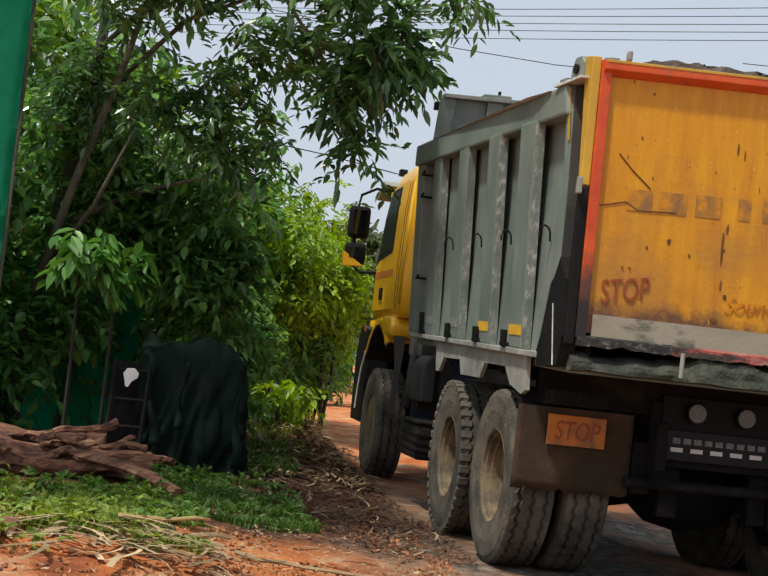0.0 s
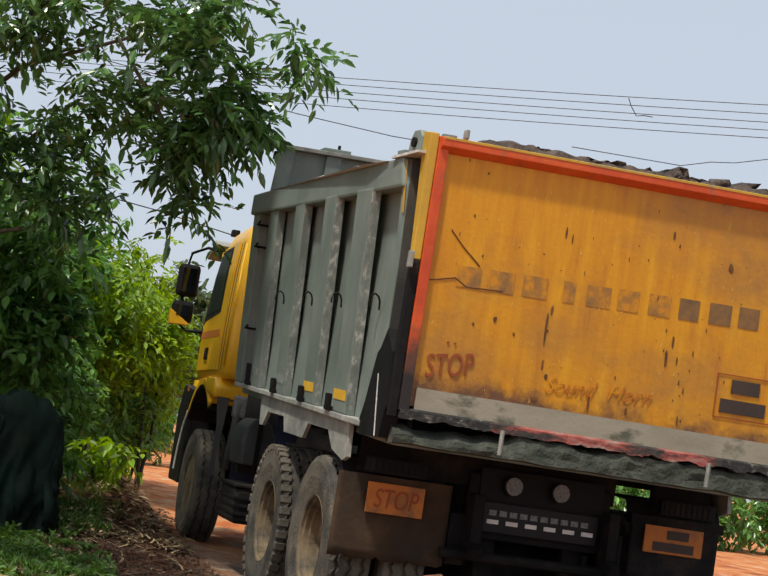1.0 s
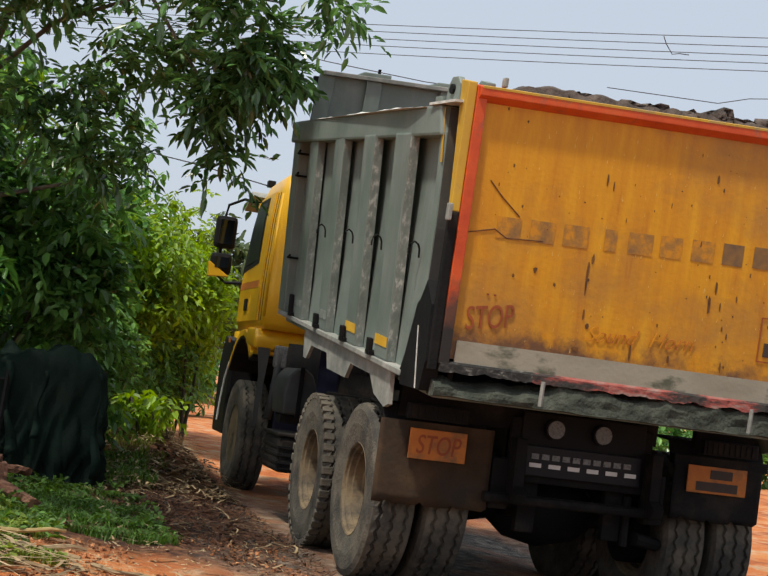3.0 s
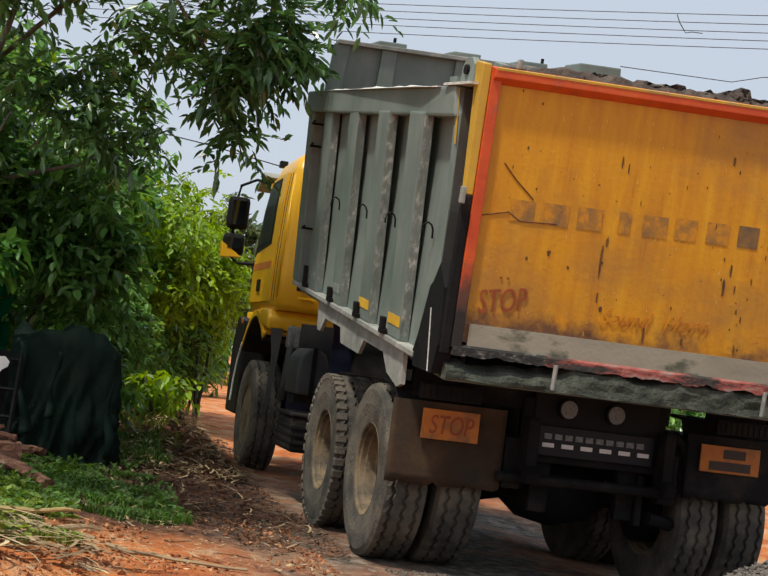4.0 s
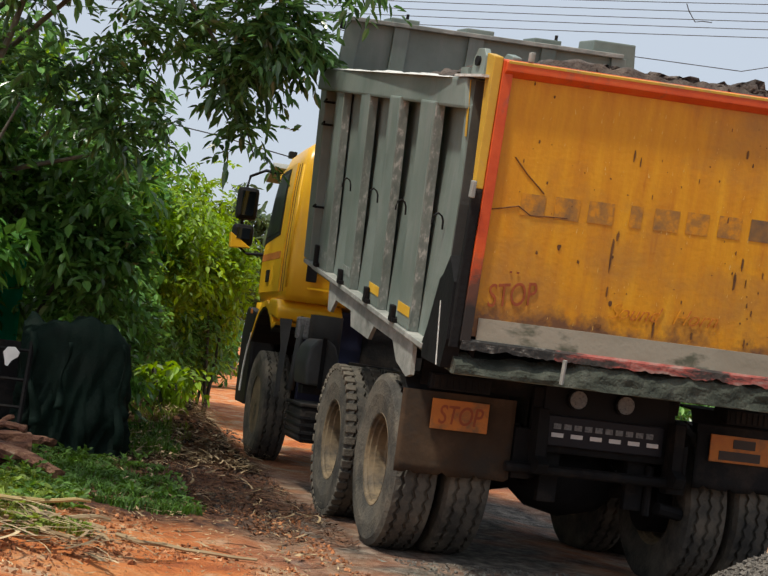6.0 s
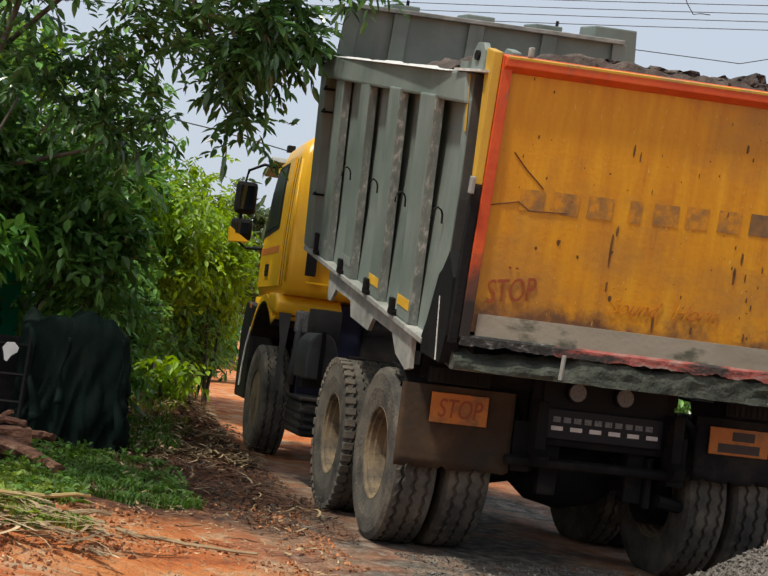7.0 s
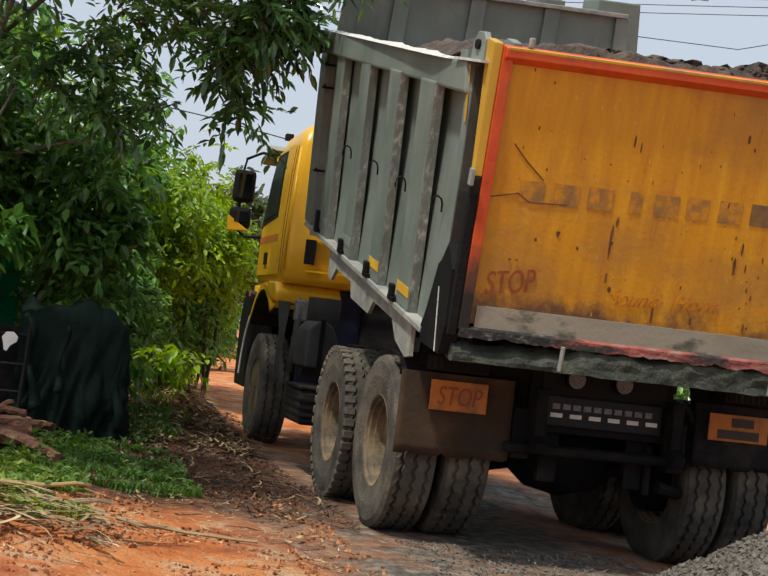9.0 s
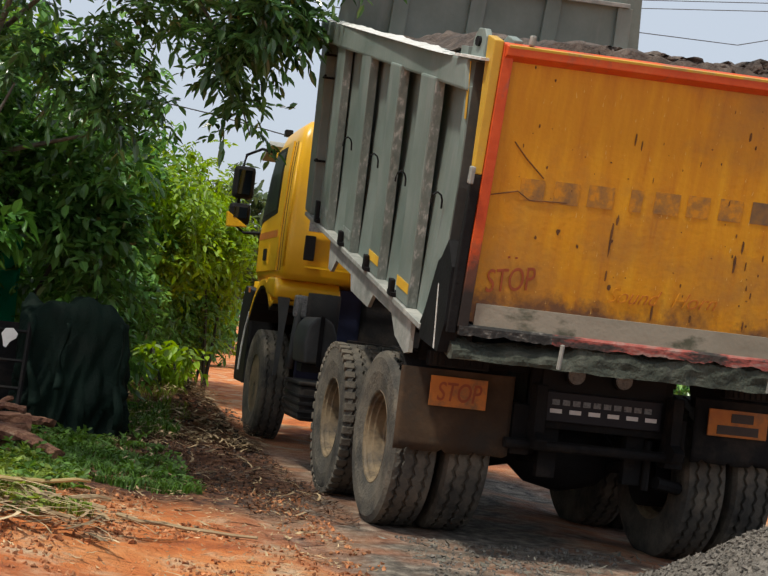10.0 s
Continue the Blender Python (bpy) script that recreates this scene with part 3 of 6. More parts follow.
part("tailgate_strip", prism(bmesh.new(), [(gate_u(0.3) - 0.012, 0.31), (gate_u(0.42) - 0.006, 0.43), (gate_u(0.42), 0.43), (gate_u(0.3), 0.31)], -1.12, 1.12), M_STRIP, dump_bed, "grey bare-metal strip along the gate's foot")
for x0, x1, mat, lab in ((-1.2, -0.68, M_CHIP, "bare chipped foot edge"), (-0.678, 0.72, M_REDEDGE, "chipped red foot edge"), (0.722, 1.2, M_CHIP, "bare chipped foot edge")):
    bm = bmesh.new()
    n = int((x1 - x0) / 0.02)
    rows = []
    for i in range(n + 1):
        x = x0 + (x1 - x0) * i / n
        lo = 0.262 + 0.018 * noise.noise((x * 9, 0.0, 6.0)) + 0.012 * noise.noise((x * 30, 0.0, 2.0))
        y = -0.738 + 0.008 * noise.noise((x * 20, 4.0, 0.0))
        rows.append([bm.verts.new(p) for p in ((x, -0.68, lo), (x, y, lo), (x, y + 0.006, 0.305), (x, y + 0.02, 0.315), (x, -0.68, 0.315))])
    for A, B in zip(rows, rows[1:]):
        for k in range(5):
            bm.faces.new((A[k], A[(k + 1) % 5], B[(k + 1) % 5], B[k]))
    bm.faces.new(rows[0])
    bm.faces.new(rows[-1])
    part("tailgate_foot", bm, mat, dump_bed, lab)
bm = bmesh.new()
rows = []
for i in range(121):
    x = -1.22 + 2.44 * i / 120
    top = 0.262 - 0.11 * max(0.0, noise.noise((x * 2.6, 0.3, 1.0)) + 0.12) + 0.022 * noise.noise((x * 11, 0.0, 4.0))
    out = -0.755 + 0.02 * noise.noise((x * 1.7, 2.0, 7.0))
    low = 0.132 + 0.014 * noise.noise((x * 5, 3.0, 2.0))
    prof = [(-0.62, 0.125), (out + 0.05, low - 0.01)]
    for k in range(4):
        w = low + (top - low) * k / 3.3
        prof.append((out + 0.018 * noise.noise((x * 13, w * 20, 5.0)) + 0.02 * noise.noise((x * 5, w * 9, 1.0)) + 0.012 * k * k / 3, w))
    prof.append((-0.62, top + 0.02))
    rows.append([bm.verts.new((x, *p)) for p in prof])
for A, B in zip(rows, rows[1:]):
    for k in range(7):
        bm.faces.new((A[k], A[(k + 1) % 7], B[(k + 1) % 7], B[k]))
bm.faces.new(rows[0])
bm.faces.new(rows[-1])
part("floor_lip", bm, M_LIP, dump_bed, "mud-caked rear lip of the body floor")
# invented dark panels that keep the space below the floor dark
for x0, x1 in ((-1.15, 0.50), (0.76, 1.15)):
    part("under_plate", box(bmesh.new(), x0, x1, 0.08, 0.13, -0.10, 0.108), M_DARK, dump_bed)
for x in (-0.64, 0.60):
    part("latch_bolt", tube(bmesh.new(), [(x, -0.80, 0.15), (x, -0.80, 0.28)], 0.012, 6), M_LEDGE, dump_bed)
for x in (-0.42, 0.42):
    part("body_runner", box(bmesh.new(), x - 0.06, x + 0.06, 0.35, 3.6, -0.03, 0.11, 0.01), M_DARK, dump_bed)
for u in (0.3, 0.95, 1.6, 2.3, 3.0):
    part("cross_bearer", box(bmesh.new(), -1.15, 1.15, u, u + 0.08, 0.02, 0.108), M_DARK, dump_bed)


def on_gate(x, w, out=0.006):
    return pose(x, gate_u(w) - out, w, 90 - LEAN)


writing("stop_lettering", "STOP", 0.175, M_RED, dump_bed, on_gate(-0.955, 0.515) @ pose(0, 0, 0, 0, 0, 9), "red-brown painted STOP lettering", shear=0.2, bold=0.0, width=0.275)
for x in (-0.985, -0.945):
    part("paint_dot", box(bmesh.new(), x - 0.006, x + 0.006, gate_u(0.69) - 0.007, gate_u(0.69) - 0.003, 0.687, 0.697), M_RED, dump_bed)
for word, x, width in (("Sound", -0.26, 0.31), ("Horn", 0.10, 0.27)):
    writing("horn_lettering", word, 0.120, M_FADED, dump_bed, on_gate(x, 0.527 + 0.03 * (x + 0.1)) @ pose(0, 0, 0, 0, 0, 2), "faded script-like lettering reading " + word, shear=0.45, width=width, bold=-0.0015)
# the maker's name as plain worn blocks
for i in range(10):
    x = -0.99 + i * 0.190
    wide = (0.135, 0.14, 0.145, 0.12, 0.145, 0.13, 0.135, 0.125, 0.14, 0.13)[i]
    mat = M_LETTER if i < 7 else M_LETTER2
    bm = bmesh.new()
    z0 = 0.995 + 0.004 * i
    lo, hi = gate_u(z0), gate_u(z0 + 0.115)
    prism(bm, [(lo - 0.0035, z0), (hi - 0.0035, z0 + 0.115), (hi - 0.002, z0 + 0.115), (lo - 0.002, z0)], x + (0.05 if i == 3 else 0), x + wide)
    part("name_block", bm, mat, dump_bed, "worn brown block of the maker's mark")
# registration panel as plain bars
for z, x0, x1 in ((0.67, 0.73, 0.91), (0.56, 0.67, 0.96)):
    part("registration_bar", box(bmesh.new(), x0, x1, gate_u(z) - 0.008, gate_u(z) - 0.002, z, z + 0.075), M_INK, dump_bed, "dark painted registration bar")
bm = bmesh.new()
for z in (0.53, 0.765):
    box(bm, 0.635, 1.005, gate_u(z) - 0.006, gate_u(z) - 0.003, z, z + 0.006)
for x in (0.635, 1.0):
    prism(bm, [(gate_u(0.53) - 0.006, 0.53), (gate_u(0.77) - 0.006, 0.771), (gate_u(0.77) - 0.003, 0.771), (gate_u(0.53) - 0.003, 0.53)], x, x + 0.006)
part("registration_border", bm, M_RED, dump_bed)
# rust marks and scratches
rr = np.random.default_rng(23)
RUST = [(rr.uniform(-1.05, 1.1), rr.uniform(0.45, 1.7), 0.003 + 0.006 * rr.uniform() ** 2, 0.004 + 0.022 * rr.uniform() ** 3) for i in range(64)]
RUST += [(0.38 + rr.normal(0, 0.05), rr.uniform(0.55, 0.95), 0.006, rr.uniform(0.01, 0.04)) for i in range(9)]
RUST += [(-0.44, 0.76, 0.010, 0.17), (-0.43, 0.63, 0.009, 0.05), (-0.40, 0.58, 0.016, 0.03), (0.30, 0.75, 0.012, 0.10), (0.33, 0.86, 0.01, 0.06), (-0.13, 0.44, 0.010, 0.09), (-0.40, 1.35, 0.008, 0.06), (-0.36, 1.33, 0.006, 0.05),
        (0.25, 1.45, 0.012, 0.04), (0.63, 1.32, 0.02, 0.05), (-0.74, 0.84, 0.018, 0.03), (-0.86, 0.80, 0.012, 0.02), (-0.62, 0.78, 0.01, 0.02), (-0.42, 0.93, 0.012, 0.05), (0.1, 0.46, 0.01, 0.04), (0.42, 0.45, 0.008, 0.05), (-0.45, 0.46, 0.03, 0.02), (0.2, 1.10, 0.008, 0.03)]
for x, w, a, h in RUST:
    bm = bmesh.new()
    ring = []
    for k in range(9):
        q = k * math.tau / 9
        j = 1 + 0.55 * noise.noise((x * 20 + math.cos(q) * 2, w * 20 + math.sin(q) * 2, 3.0))
        ring.append((x + 0.62 * a * j * math.cos(q), w + h / 2 + h * 0.55 * j * math.sin(q)))
    for d in (-0.004, -0.001):
        bm.faces.new([bm.verts.new((px, gate_u(pw) + d, pw)) for px, pw in ring])
    part("rust_mark", bm, M_RUST_AND_SHADE, dump_bed)
bm = tube(bmesh.new(), [(-1.165, gate_u(1.0) - 0.003, 1.0), (-1.08, gate_u(1.03) - 0.003, 1.02), (-1.0, gate_u(1.04) - 0.003, 1.04), (-0.93, gate_u(1.0) - 0.003, 1.0), (-0.72, gate_u(1.0) - 0.003, 1.01)], 0.0032, 5)
tube(bm, [(-1.06, gate_u(1.29) - 0.003, 1.29), (-0.98, gate_u(1.2) - 0.003, 1.21), (-0.87, gate_u(1.12) - 0.003, 1.12)], 0.0032, 5)
part("scratch", bm, M_RUST_AND_SHADE, dump_bed)
bm = bmesh.new()
for k in range(260):
    x, w = rr.uniform(-1.1, 1.12), rr.uniform(0.44, 1.68)
    h, a = 0.004 + 0.026 * rr.uniform() ** 3, 0.001 + 0.0022 * rr.uniform()
    lean = rr.normal(0, 0.12) * h
    bm.faces.new([bm.verts.new((px, gate_u(pw) - 0.0025, pw)) for px, pw in ((x - a, w), (x + a, w), (x + lean + a * 0.3, w + h), (x + lean - a * 0.3, w + h))])
tagged(part("paint_fleck", bm, M_PALE, dump_bed), "pale chips and drip streaks in the paint", kind="stuff")

# the load, a crusted heap of dark earth
bm = bmesh.new()
nu, nx = 90, 90
grid = []
for j in range(nu + 1):
    u = -0.62 + 4.25 * j / nu
    row = []
    for i in range(nx + 1):
        x = -1.16 + 2.32 * i / nx
        e = min(1.0, (1.16 - abs(x)) / 0.25)
        w = 1.60 + 0.20 * e * (1.0 if u < 1 else max(0.45, 1 - 0.3 * (u - 1))) + 0.05 * noise.noise((x * 3, u * 3, 2.0)) + 0.035 * noise.noise((x * 10, u * 10, 5.0))
        if u < 0.4:
            w = max(w, 1.725 + 0.03 * float(smooth(-0.9, -0.5, x)) + 0.020 * noise.noise((x * 5, u * 5, 9.0)) + 0.010 * noise.noise((x * 17, u * 17, 4.0)) - 0.12 * max(0.0, u))
        row.append(bm.verts.new((x, u, w if j else 1.5)))
    grid.append(row)
for j in range(nu):
    for i in range(nx):
        bm.faces.new((grid[j][i], grid[j][i + 1], grid[j + 1][i + 1], grid[j + 1][i]))
load = part("load", bm, M_SOIL, dump_bed, "crusted heap of dark earth", smooth=True)
rl = np.random.default_rng(17)
for i in range(60):
    x = -0.85 + 1.95 * i / 59 + rl.normal(0, 0.04)
    r = 0.018 + 0.032 * rl.uniform() ** 1.5 + (0.03 if i in (32, 34, 43, 50) else 0.0)
    bm = bmesh.new()
    bmesh.ops.create_icosphere(bm, subdivisions=2, radius=r)
    for v in bm.verts:
        v.co = Vector((v.co.x * 1.5, v.co.y, v.co.z * 0.9)) * (1 + 0.55 * noise.noise(v.co * 22 + Vector((x * 9, 0, 0)))) + Vector((x, -0.54 + 0.1 * rl.uniform(), 1.785 + 0.25 * r))
    part("clod", bm, M_SOIL, dump_bed, smooth=True)


def shape_bed():
    """The sides flare outwards to the rail, which climbs towards the headboard; the far side stands a little higher."""
    clip = lambda v: min(1.0, max(0.0, v))
    for ob in dump_bed.children:
        m, inv = ob.matrix_basis, ob.matrix_basis.inverted()
        for v in ob.data.vertices:
            x, u, w = m @ v.co
            f = max(0.0, (w - 0.2) / 1.35)
            lift = 0.028 * (x + 1.2) * f
            if abs(x) > 1.05 and w < 1.98:
                lift += 0.085 * clip(f) * clip(u / 3.8)
                x += math.copysign(0.075 * clip(f) * clip((u + 0.45) / 0.7), x)
            v.co = inv @ Vector((x, u, w + lift))


shape_bed()

# ---- wheels


def wheel_parts():
    """A wheel at the origin, axle along x, its outer side towards -x."""
    R, hw = 0.535, 0.142
    prof = [(hw * 0.86, 0.285), (hw, 0.40), (hw * 0.98, 0.49), (hw * 0.86, R - 0.008)]
    for x in (0.55, 0.0, -0.55):
        prof += [((x + 0.09) * hw, R), ((x + 0.05) * hw, R - 0.020), ((x - 0.05) * hw, R - 0.020), ((x - 0.09) * hw, R)]
    prof += [(-hw * 0.86, R - 0.008), (-hw * 0.98, 0.49), (-hw, 0.40), (-hw * 0.86, 0.285)]
    seg = 84
    bm = bmesh.new()
    rings = []
    for x, r in prof:
        z = 0.009 if abs(x) < 0.7 * hw and r > 0.5 else 0.0
        rings.append([bm.verts.new((x + (z if k % 2 else -z), r * math.cos(k * math.tau / seg), r * math.sin(k * math.tau / seg))) for k in range(seg)])
    for A, B in zip(rings, rings[1:] + rings[:1]):
        for k in range(seg):
            bm.faces.new((A[k], A[(k + 1) % seg], B[(k + 1) % seg], B[k]))
    tyre = bm
    rim = lathe(bmesh.new(), [(-0.115, 0.292), (-0.125, 0.285), (-0.120, 0.274), (-0.105, 0.268), (-0.098, 0.255), (-0.070, 0.250), (-0.062, 0.238), (-0.01, 0.234), (0.0, 0.222), (0.06, 0.216), (0.085, 0.205), (0.10, 0.17), (0.095, 0.10), (0.10, 0.02), (0.112, 0.02), (0.112, 0.25), (0.115, 0.285), (0.115, 0.292)], 64)
    hub = lathe(bmesh.new(), [(0.0, 0.0005), (0.0, 0.07), (0.02, 0.085), (0.10, 0.09), (0.10, 0.0005)], 20)
    for k in range(10):
        a = k * math.tau / 10
        tube(hub, [(0.10, 0.14 * math.cos(a), 0.14 * math.sin(a)), (0.065, 0.14 * math.cos(a), 0.14 * math.sin(a))], 0.014, 6)
    return tyre, rim, hub


bm = box(bmesh.new(), -0.036, 0.036, -0.026, 0.026, -0.03, 0.014, 0.008)
LUG = bpy.data.meshes.new("tread_block")
bm.to_mesh(LUG)
bm.free()
LUG.materials.append(M_TYRE)


def wheel(x, y, lugs, flip=False, full=True):
    tyre, rim, hub = wheel_parts()
    ob = part("wheel", rim, M_RIM, truck, "dusty tan steel wheel")
    part("tyre", tyre, M_TYRE, ob, "dusty worn truck tyre")
    if full:
        part("hub", hub, M_RIM, ob, smooth=True)
    else:
        hub.free()
    if lugs and x < 0:
        for k in range(42):
            for s in (-1, 1):
                lug = new("tread_block", LUG)
                lug.parent = ob
                lug.matrix_basis = Matrix.Rotation((k + 0.25 * s) * math.tau / 42, 4, 'X') @ Matrix.Translation((s * 0.108, 0, 0.526))
    ob.matrix_basis = pose(x, y, 0.530 - (0.075 if x > 0 and y < 3 else 0.0), 11 * (x + y), 0, 180 if flip else 0)


for y, lugs in ((0.0, False), (1.335, True)):
    for s in (-1, 1):
        wheel(s * 1.105, y, lugs, s > 0)
        wheel(s * 0.775, y, lugs, s < 0, False)
for s in (-1, 1):
    wheel(s * 1.06, 5.15, False, s < 0)

# ---- chassis
for s in (-1, 1):
    part("chassis_rail", box(bmesh.new(), *sorted((s * 0.38, s * 0.46)), -0.55, 6.2, 0.80, 1.06, 0.008), M_DARK, truck)
for y in (0.0, 1.335):
    bm = tube(bmesh.new(), [(-0.95, y, 0.53), (-0.35, y, 0.53), (-0.24, y, 0.53), (0.0, y, 0.55), (0.24, y, 0.53), (0.35, y, 0.53), (0.95, y, 0.53)], [0.08, 0.09, 0.19, 0.26, 0.19, 0.09, 0.08], 16)
    part("axle", bm, M_DARK, truck, "oily dark drive axle", smooth=True)
for s in (-1, 1):
    for y in (0.0, 1.335):
        part("brake_drum", tube(bmesh.new(), [(s * 0.58, y, 0.53 - (0.07 if s > 0 else 0)), (s * 0.80, y, 0.53 - (0.07 if s > 0 else 0))], 0.21, 24), M_DARK, truck)
    bm = bmesh.new()
    for k in range(7):
        h = 0.62 - 0.085 * k
        box(bm, *sorted((s * 0.45, s * 0.54)), 0.67 - h, 0.67 + h, 0.60 + 0.03 * k, 0.627 + 0.03 * k)
    part("leaf_spring", bm, M_DARK, truck)
    part("tow_hook", prism(bmesh.new(), [(-0.72, 0.98), (-0.62, 0.98), (-0.60, 0.70), (-0.66, 0.60), (-0.76, 0.60), (-0.80, 0.66), (-0.72, 0.70)], *sorted((s * 0.40, s * 0.47)), 0.01), M_DARK, truck)
    part("spring_hanger", box(bmesh.new(), *sorted((s * 0.44, s * 0.56)), -0.60, -0.50, 0.55, 0.85, 0.01), M_DARK, truck)
for x0, y0, z0, x1, y1, z1, r in ((-0.5, -0.45, 0.85, -0.15, 0.1, 0.72, 0.02), (0.5, -0.45, 0.85, 0.2, 0.1, 0.72, 0.02), (-0.3, -0.5, 0.55, -0.3, 0.2, 0.45, 0.03), (0.28, -0.5, 0.55, 0.28, 0.2, 0.42, 0.03), (0.36, -0.52, 0.40, 0.36, -0.52, 0.70, 0.025), (0.44, -0.5, 0.45, 0.62, -0.45, 0.42, 0.04)):
    part("brake_rod", tube(bmesh.new(), [(x0, y0, z0), (x1, y1, z1)], r, 8), M_DARK, truck)
for s in (-1, 1):
    part("brake_chamber", tube(bmesh.new(), [(s * 0.36, -0.36, 0.62), (s * 0.36, -0.22, 0.62)], 0.085, 16), M_DARK, truck)
    part("shock_mount", box(bmesh.new(), *sorted((s * 0.22, s * 0.34)), -0.50, -0.44, 0.42, 0.80, 0.01), M_DARK, truck)
part("rear_tube", tube(bmesh.new(), [(-0.62, -0.66, 0.62), (0.52, -0.66, 0.62)], 0.032, 10), M_DARK, truck, "grimy cross tube")
part("rear_cross_member", box(bmesh.new(), -0.46, 0.46, -0.58, -0.50, 0.72, 1.10, 0.01), M_DARK, truck)
part("prop_shaft", tube(bmesh.new(), [(0, 1.5, 0.6), (0, 4.2, 0.85)], 0.06, 10), M_DARK, truck)
part("engine", box(bmesh.new(), -0.36, 0.36, 4.4, 6.2, 0.7, 1.5, 0.05), M_DARK, truck)
part("hoist_cylinder", tube(bmesh.new(), [(0, 2.2, 0.95), (0, 2.6, 1.3)], 0.10, 14), M_DARK, truck)
part("front_axle", box(bmesh.new(), -0.95, 0.95, 5.08, 5.22, 0.44, 0.58, 0.02), M_DARK, truck)
for s in (-1, 1):
    part("front_spring", box(bmesh.new(), *sorted((s * 0.38, s * 0.47)), 4.4, 5.9, 0.60, 0.70, 0.02), M_DARK, truck)
# maker's board between the lamps
board = part("rear_board", box(bmesh.new(), -0.385, 0.375, -0.625, -0.60, 0.765, 0.945, 0.006), M_BOARD, truck, "black board with pale blocks")
for i in range(10):
    part("name_block", box(bmesh.new(), -0.335 + i * 0.066, -0.335 + i * 0.066 + 0.046, -0.629, -0.624, 0.866, 0.898), M_LENS, board)
for i in range(6):
    part("pale_block", box(bmesh.new(), -0.344 + i * 0.1226, -0.344 + i * 0.1226 + 0.075, -0.629, -0.624, 0.817, 0.842), M_WHITE, board)
for x in (-0.205, 0.10):
    lamp = part("reverse_lamp", tube(bmesh.new(), [(x, -0.60, 1.05), (x, -0.64, 1.05)], 0.062, 20), M_BLACK, truck)
    part("lens", tube(bmesh.new(), [(x, -0.638, 1.05), (x, -0.648, 1.05)], 0.053, 20), M_LENS, lamp, "ribbed clear lens")
part("lamp_bracket", box(bmesh.new(), -0.40, 0.40, -0.598, -0.57, 0.93, 1.14, 0.006), M_BLACK, truck)


def flap(x0, x1, low, mat=M_FLAP, label="dusty brown rubber mudflap"):
    bm = bmesh.new()
    n = 24
    top = 1.0
    cols = []
    for i in range(n + 1):
        x = x0 + (x1 - x0) * i / n
        col = []
        for j in range(9):
            z = top + (low - top) * j / 8
            if j == 8:
                z += 0.012 * noise.noise((x * 5, 0, 0)) + (0.02 if i % 7 == 3 else 0)
            yy = -0.612 - 0.012 * math.sin((x - x0) * 9) * j / 8
            col.append([bm.verts.new((x, yy + d, z)) for d in (0, 0.012)])
        cols.append(col)
    for A, B in zip(cols, cols[1:]):
        for j in range(8):
            bm.faces.new((A[j][0], B[j][0], B[j + 1][0], A[j + 1][0]))
            bm.faces.new((A[j][1], A[j + 1][1], B[j + 1][1], B[j][1]))
        bm.faces.new((A[8][0], B[8][0], B[8][1], A[8][1]))
    for C in (cols[0], cols[-1]):
        for j in range(8):
            bm.faces.new((C[j][0], C[j + 1][0], C[j + 1][1], C[j][1]))
    return part("mudflap", bm, mat, truck, label, smooth=True)


left_flap = flap(-1.27, -0.575, 0.52)
part("stop_plate", box(bmesh.new(), -1.096, -0.748, -0.640, -0.628, 0.787, 0.962, 0.004), M_PLATE, left_flap, "orange plate, painted STOP")
writing("stop_lettering", "STOP", 0.155, M_RED, left_flap, pose(-0.922, -0.642, 0.822, 90), "red-brown STOP lettering", shear=0.15, bold=0.001, width=0.27)
right_flap = flap(0.60, 1.20, 0.66, M_DARK, "black rubber mudflap")
right_flap.location.z = -0.055
part("number_plate", box(bmesh.new(), 0.68, 1.08, -0.640, -0.628, 0.835, 1.0, 0.004), M_PLATE, right_flap, "orange registration plate with dark bars")
part("registration_bar", box(bmesh.new(), 0.83, 0.98, -0.644, -0.638, 0.925, 0.98), M_INK, right_flap)
part("registration_bar", box(bmesh.new(), 0.74, 1.02, -0.644, -0.638, 0.85, 0.905), M_INK, right_flap)
for s in (-1, 1):
    lamp = part("tail_lamp", box(bmesh.new(), *sorted((s * 0.76, s * 1.13)), -0.66, -0.60, 1.015, 1.105, 0.008), M_BLACK, truck, "grimy dark tail lamp")
    for k in range(9):
        x = s * (0.79 + 0.038 * k)
        part("lens_rib", box(bmesh.new(), x - 0.012, x + 0.012, -0.666, -0.658, 1.025, 1.095), M_DARK, lamp)
    part("flap_bracket", box(bmesh.new(), *sorted((s * 0.60, s * 1.24)), -0.60, -0.54, 0.94, 1.0, 0.006), M_DARK, truck)
    bm = prism(bmesh.new(), [(-0.56, 0.95), (-0.50, 1.085), (-0.2, 1.10), (-0.2, 1.09), (-0.49, 1.072), (-0.55, 0.945)], *sorted((s * 0.60, s * 1.24)))
    part("rear_mudguard", bm, M_DARK, truck)

# tanks and boxes between the axles
bm = prism(bmesh.new(), [(-1.12, 0.84), (-1.135, 1.02), (-1.11, 1.16), (-1.05, 1.23), (-0.97, 1.235), (-0.90, 1.19), (-0.86, 1.08), (-0.86, 0.84)], 3.05, 3.6, 0.025, "y")
tank = part("air_tank", bm, M_TANK, truck, "grey dusty rounded tank with a dark strap", smooth=True)
part("strap", prism(bmesh.new(), [(-1.02, 0.82), (-1.02, 1.245), (-0.985, 1.245), (-0.985, 0.82)], 3.035, 3.06, 0, "y"), M_BLACK, tank)
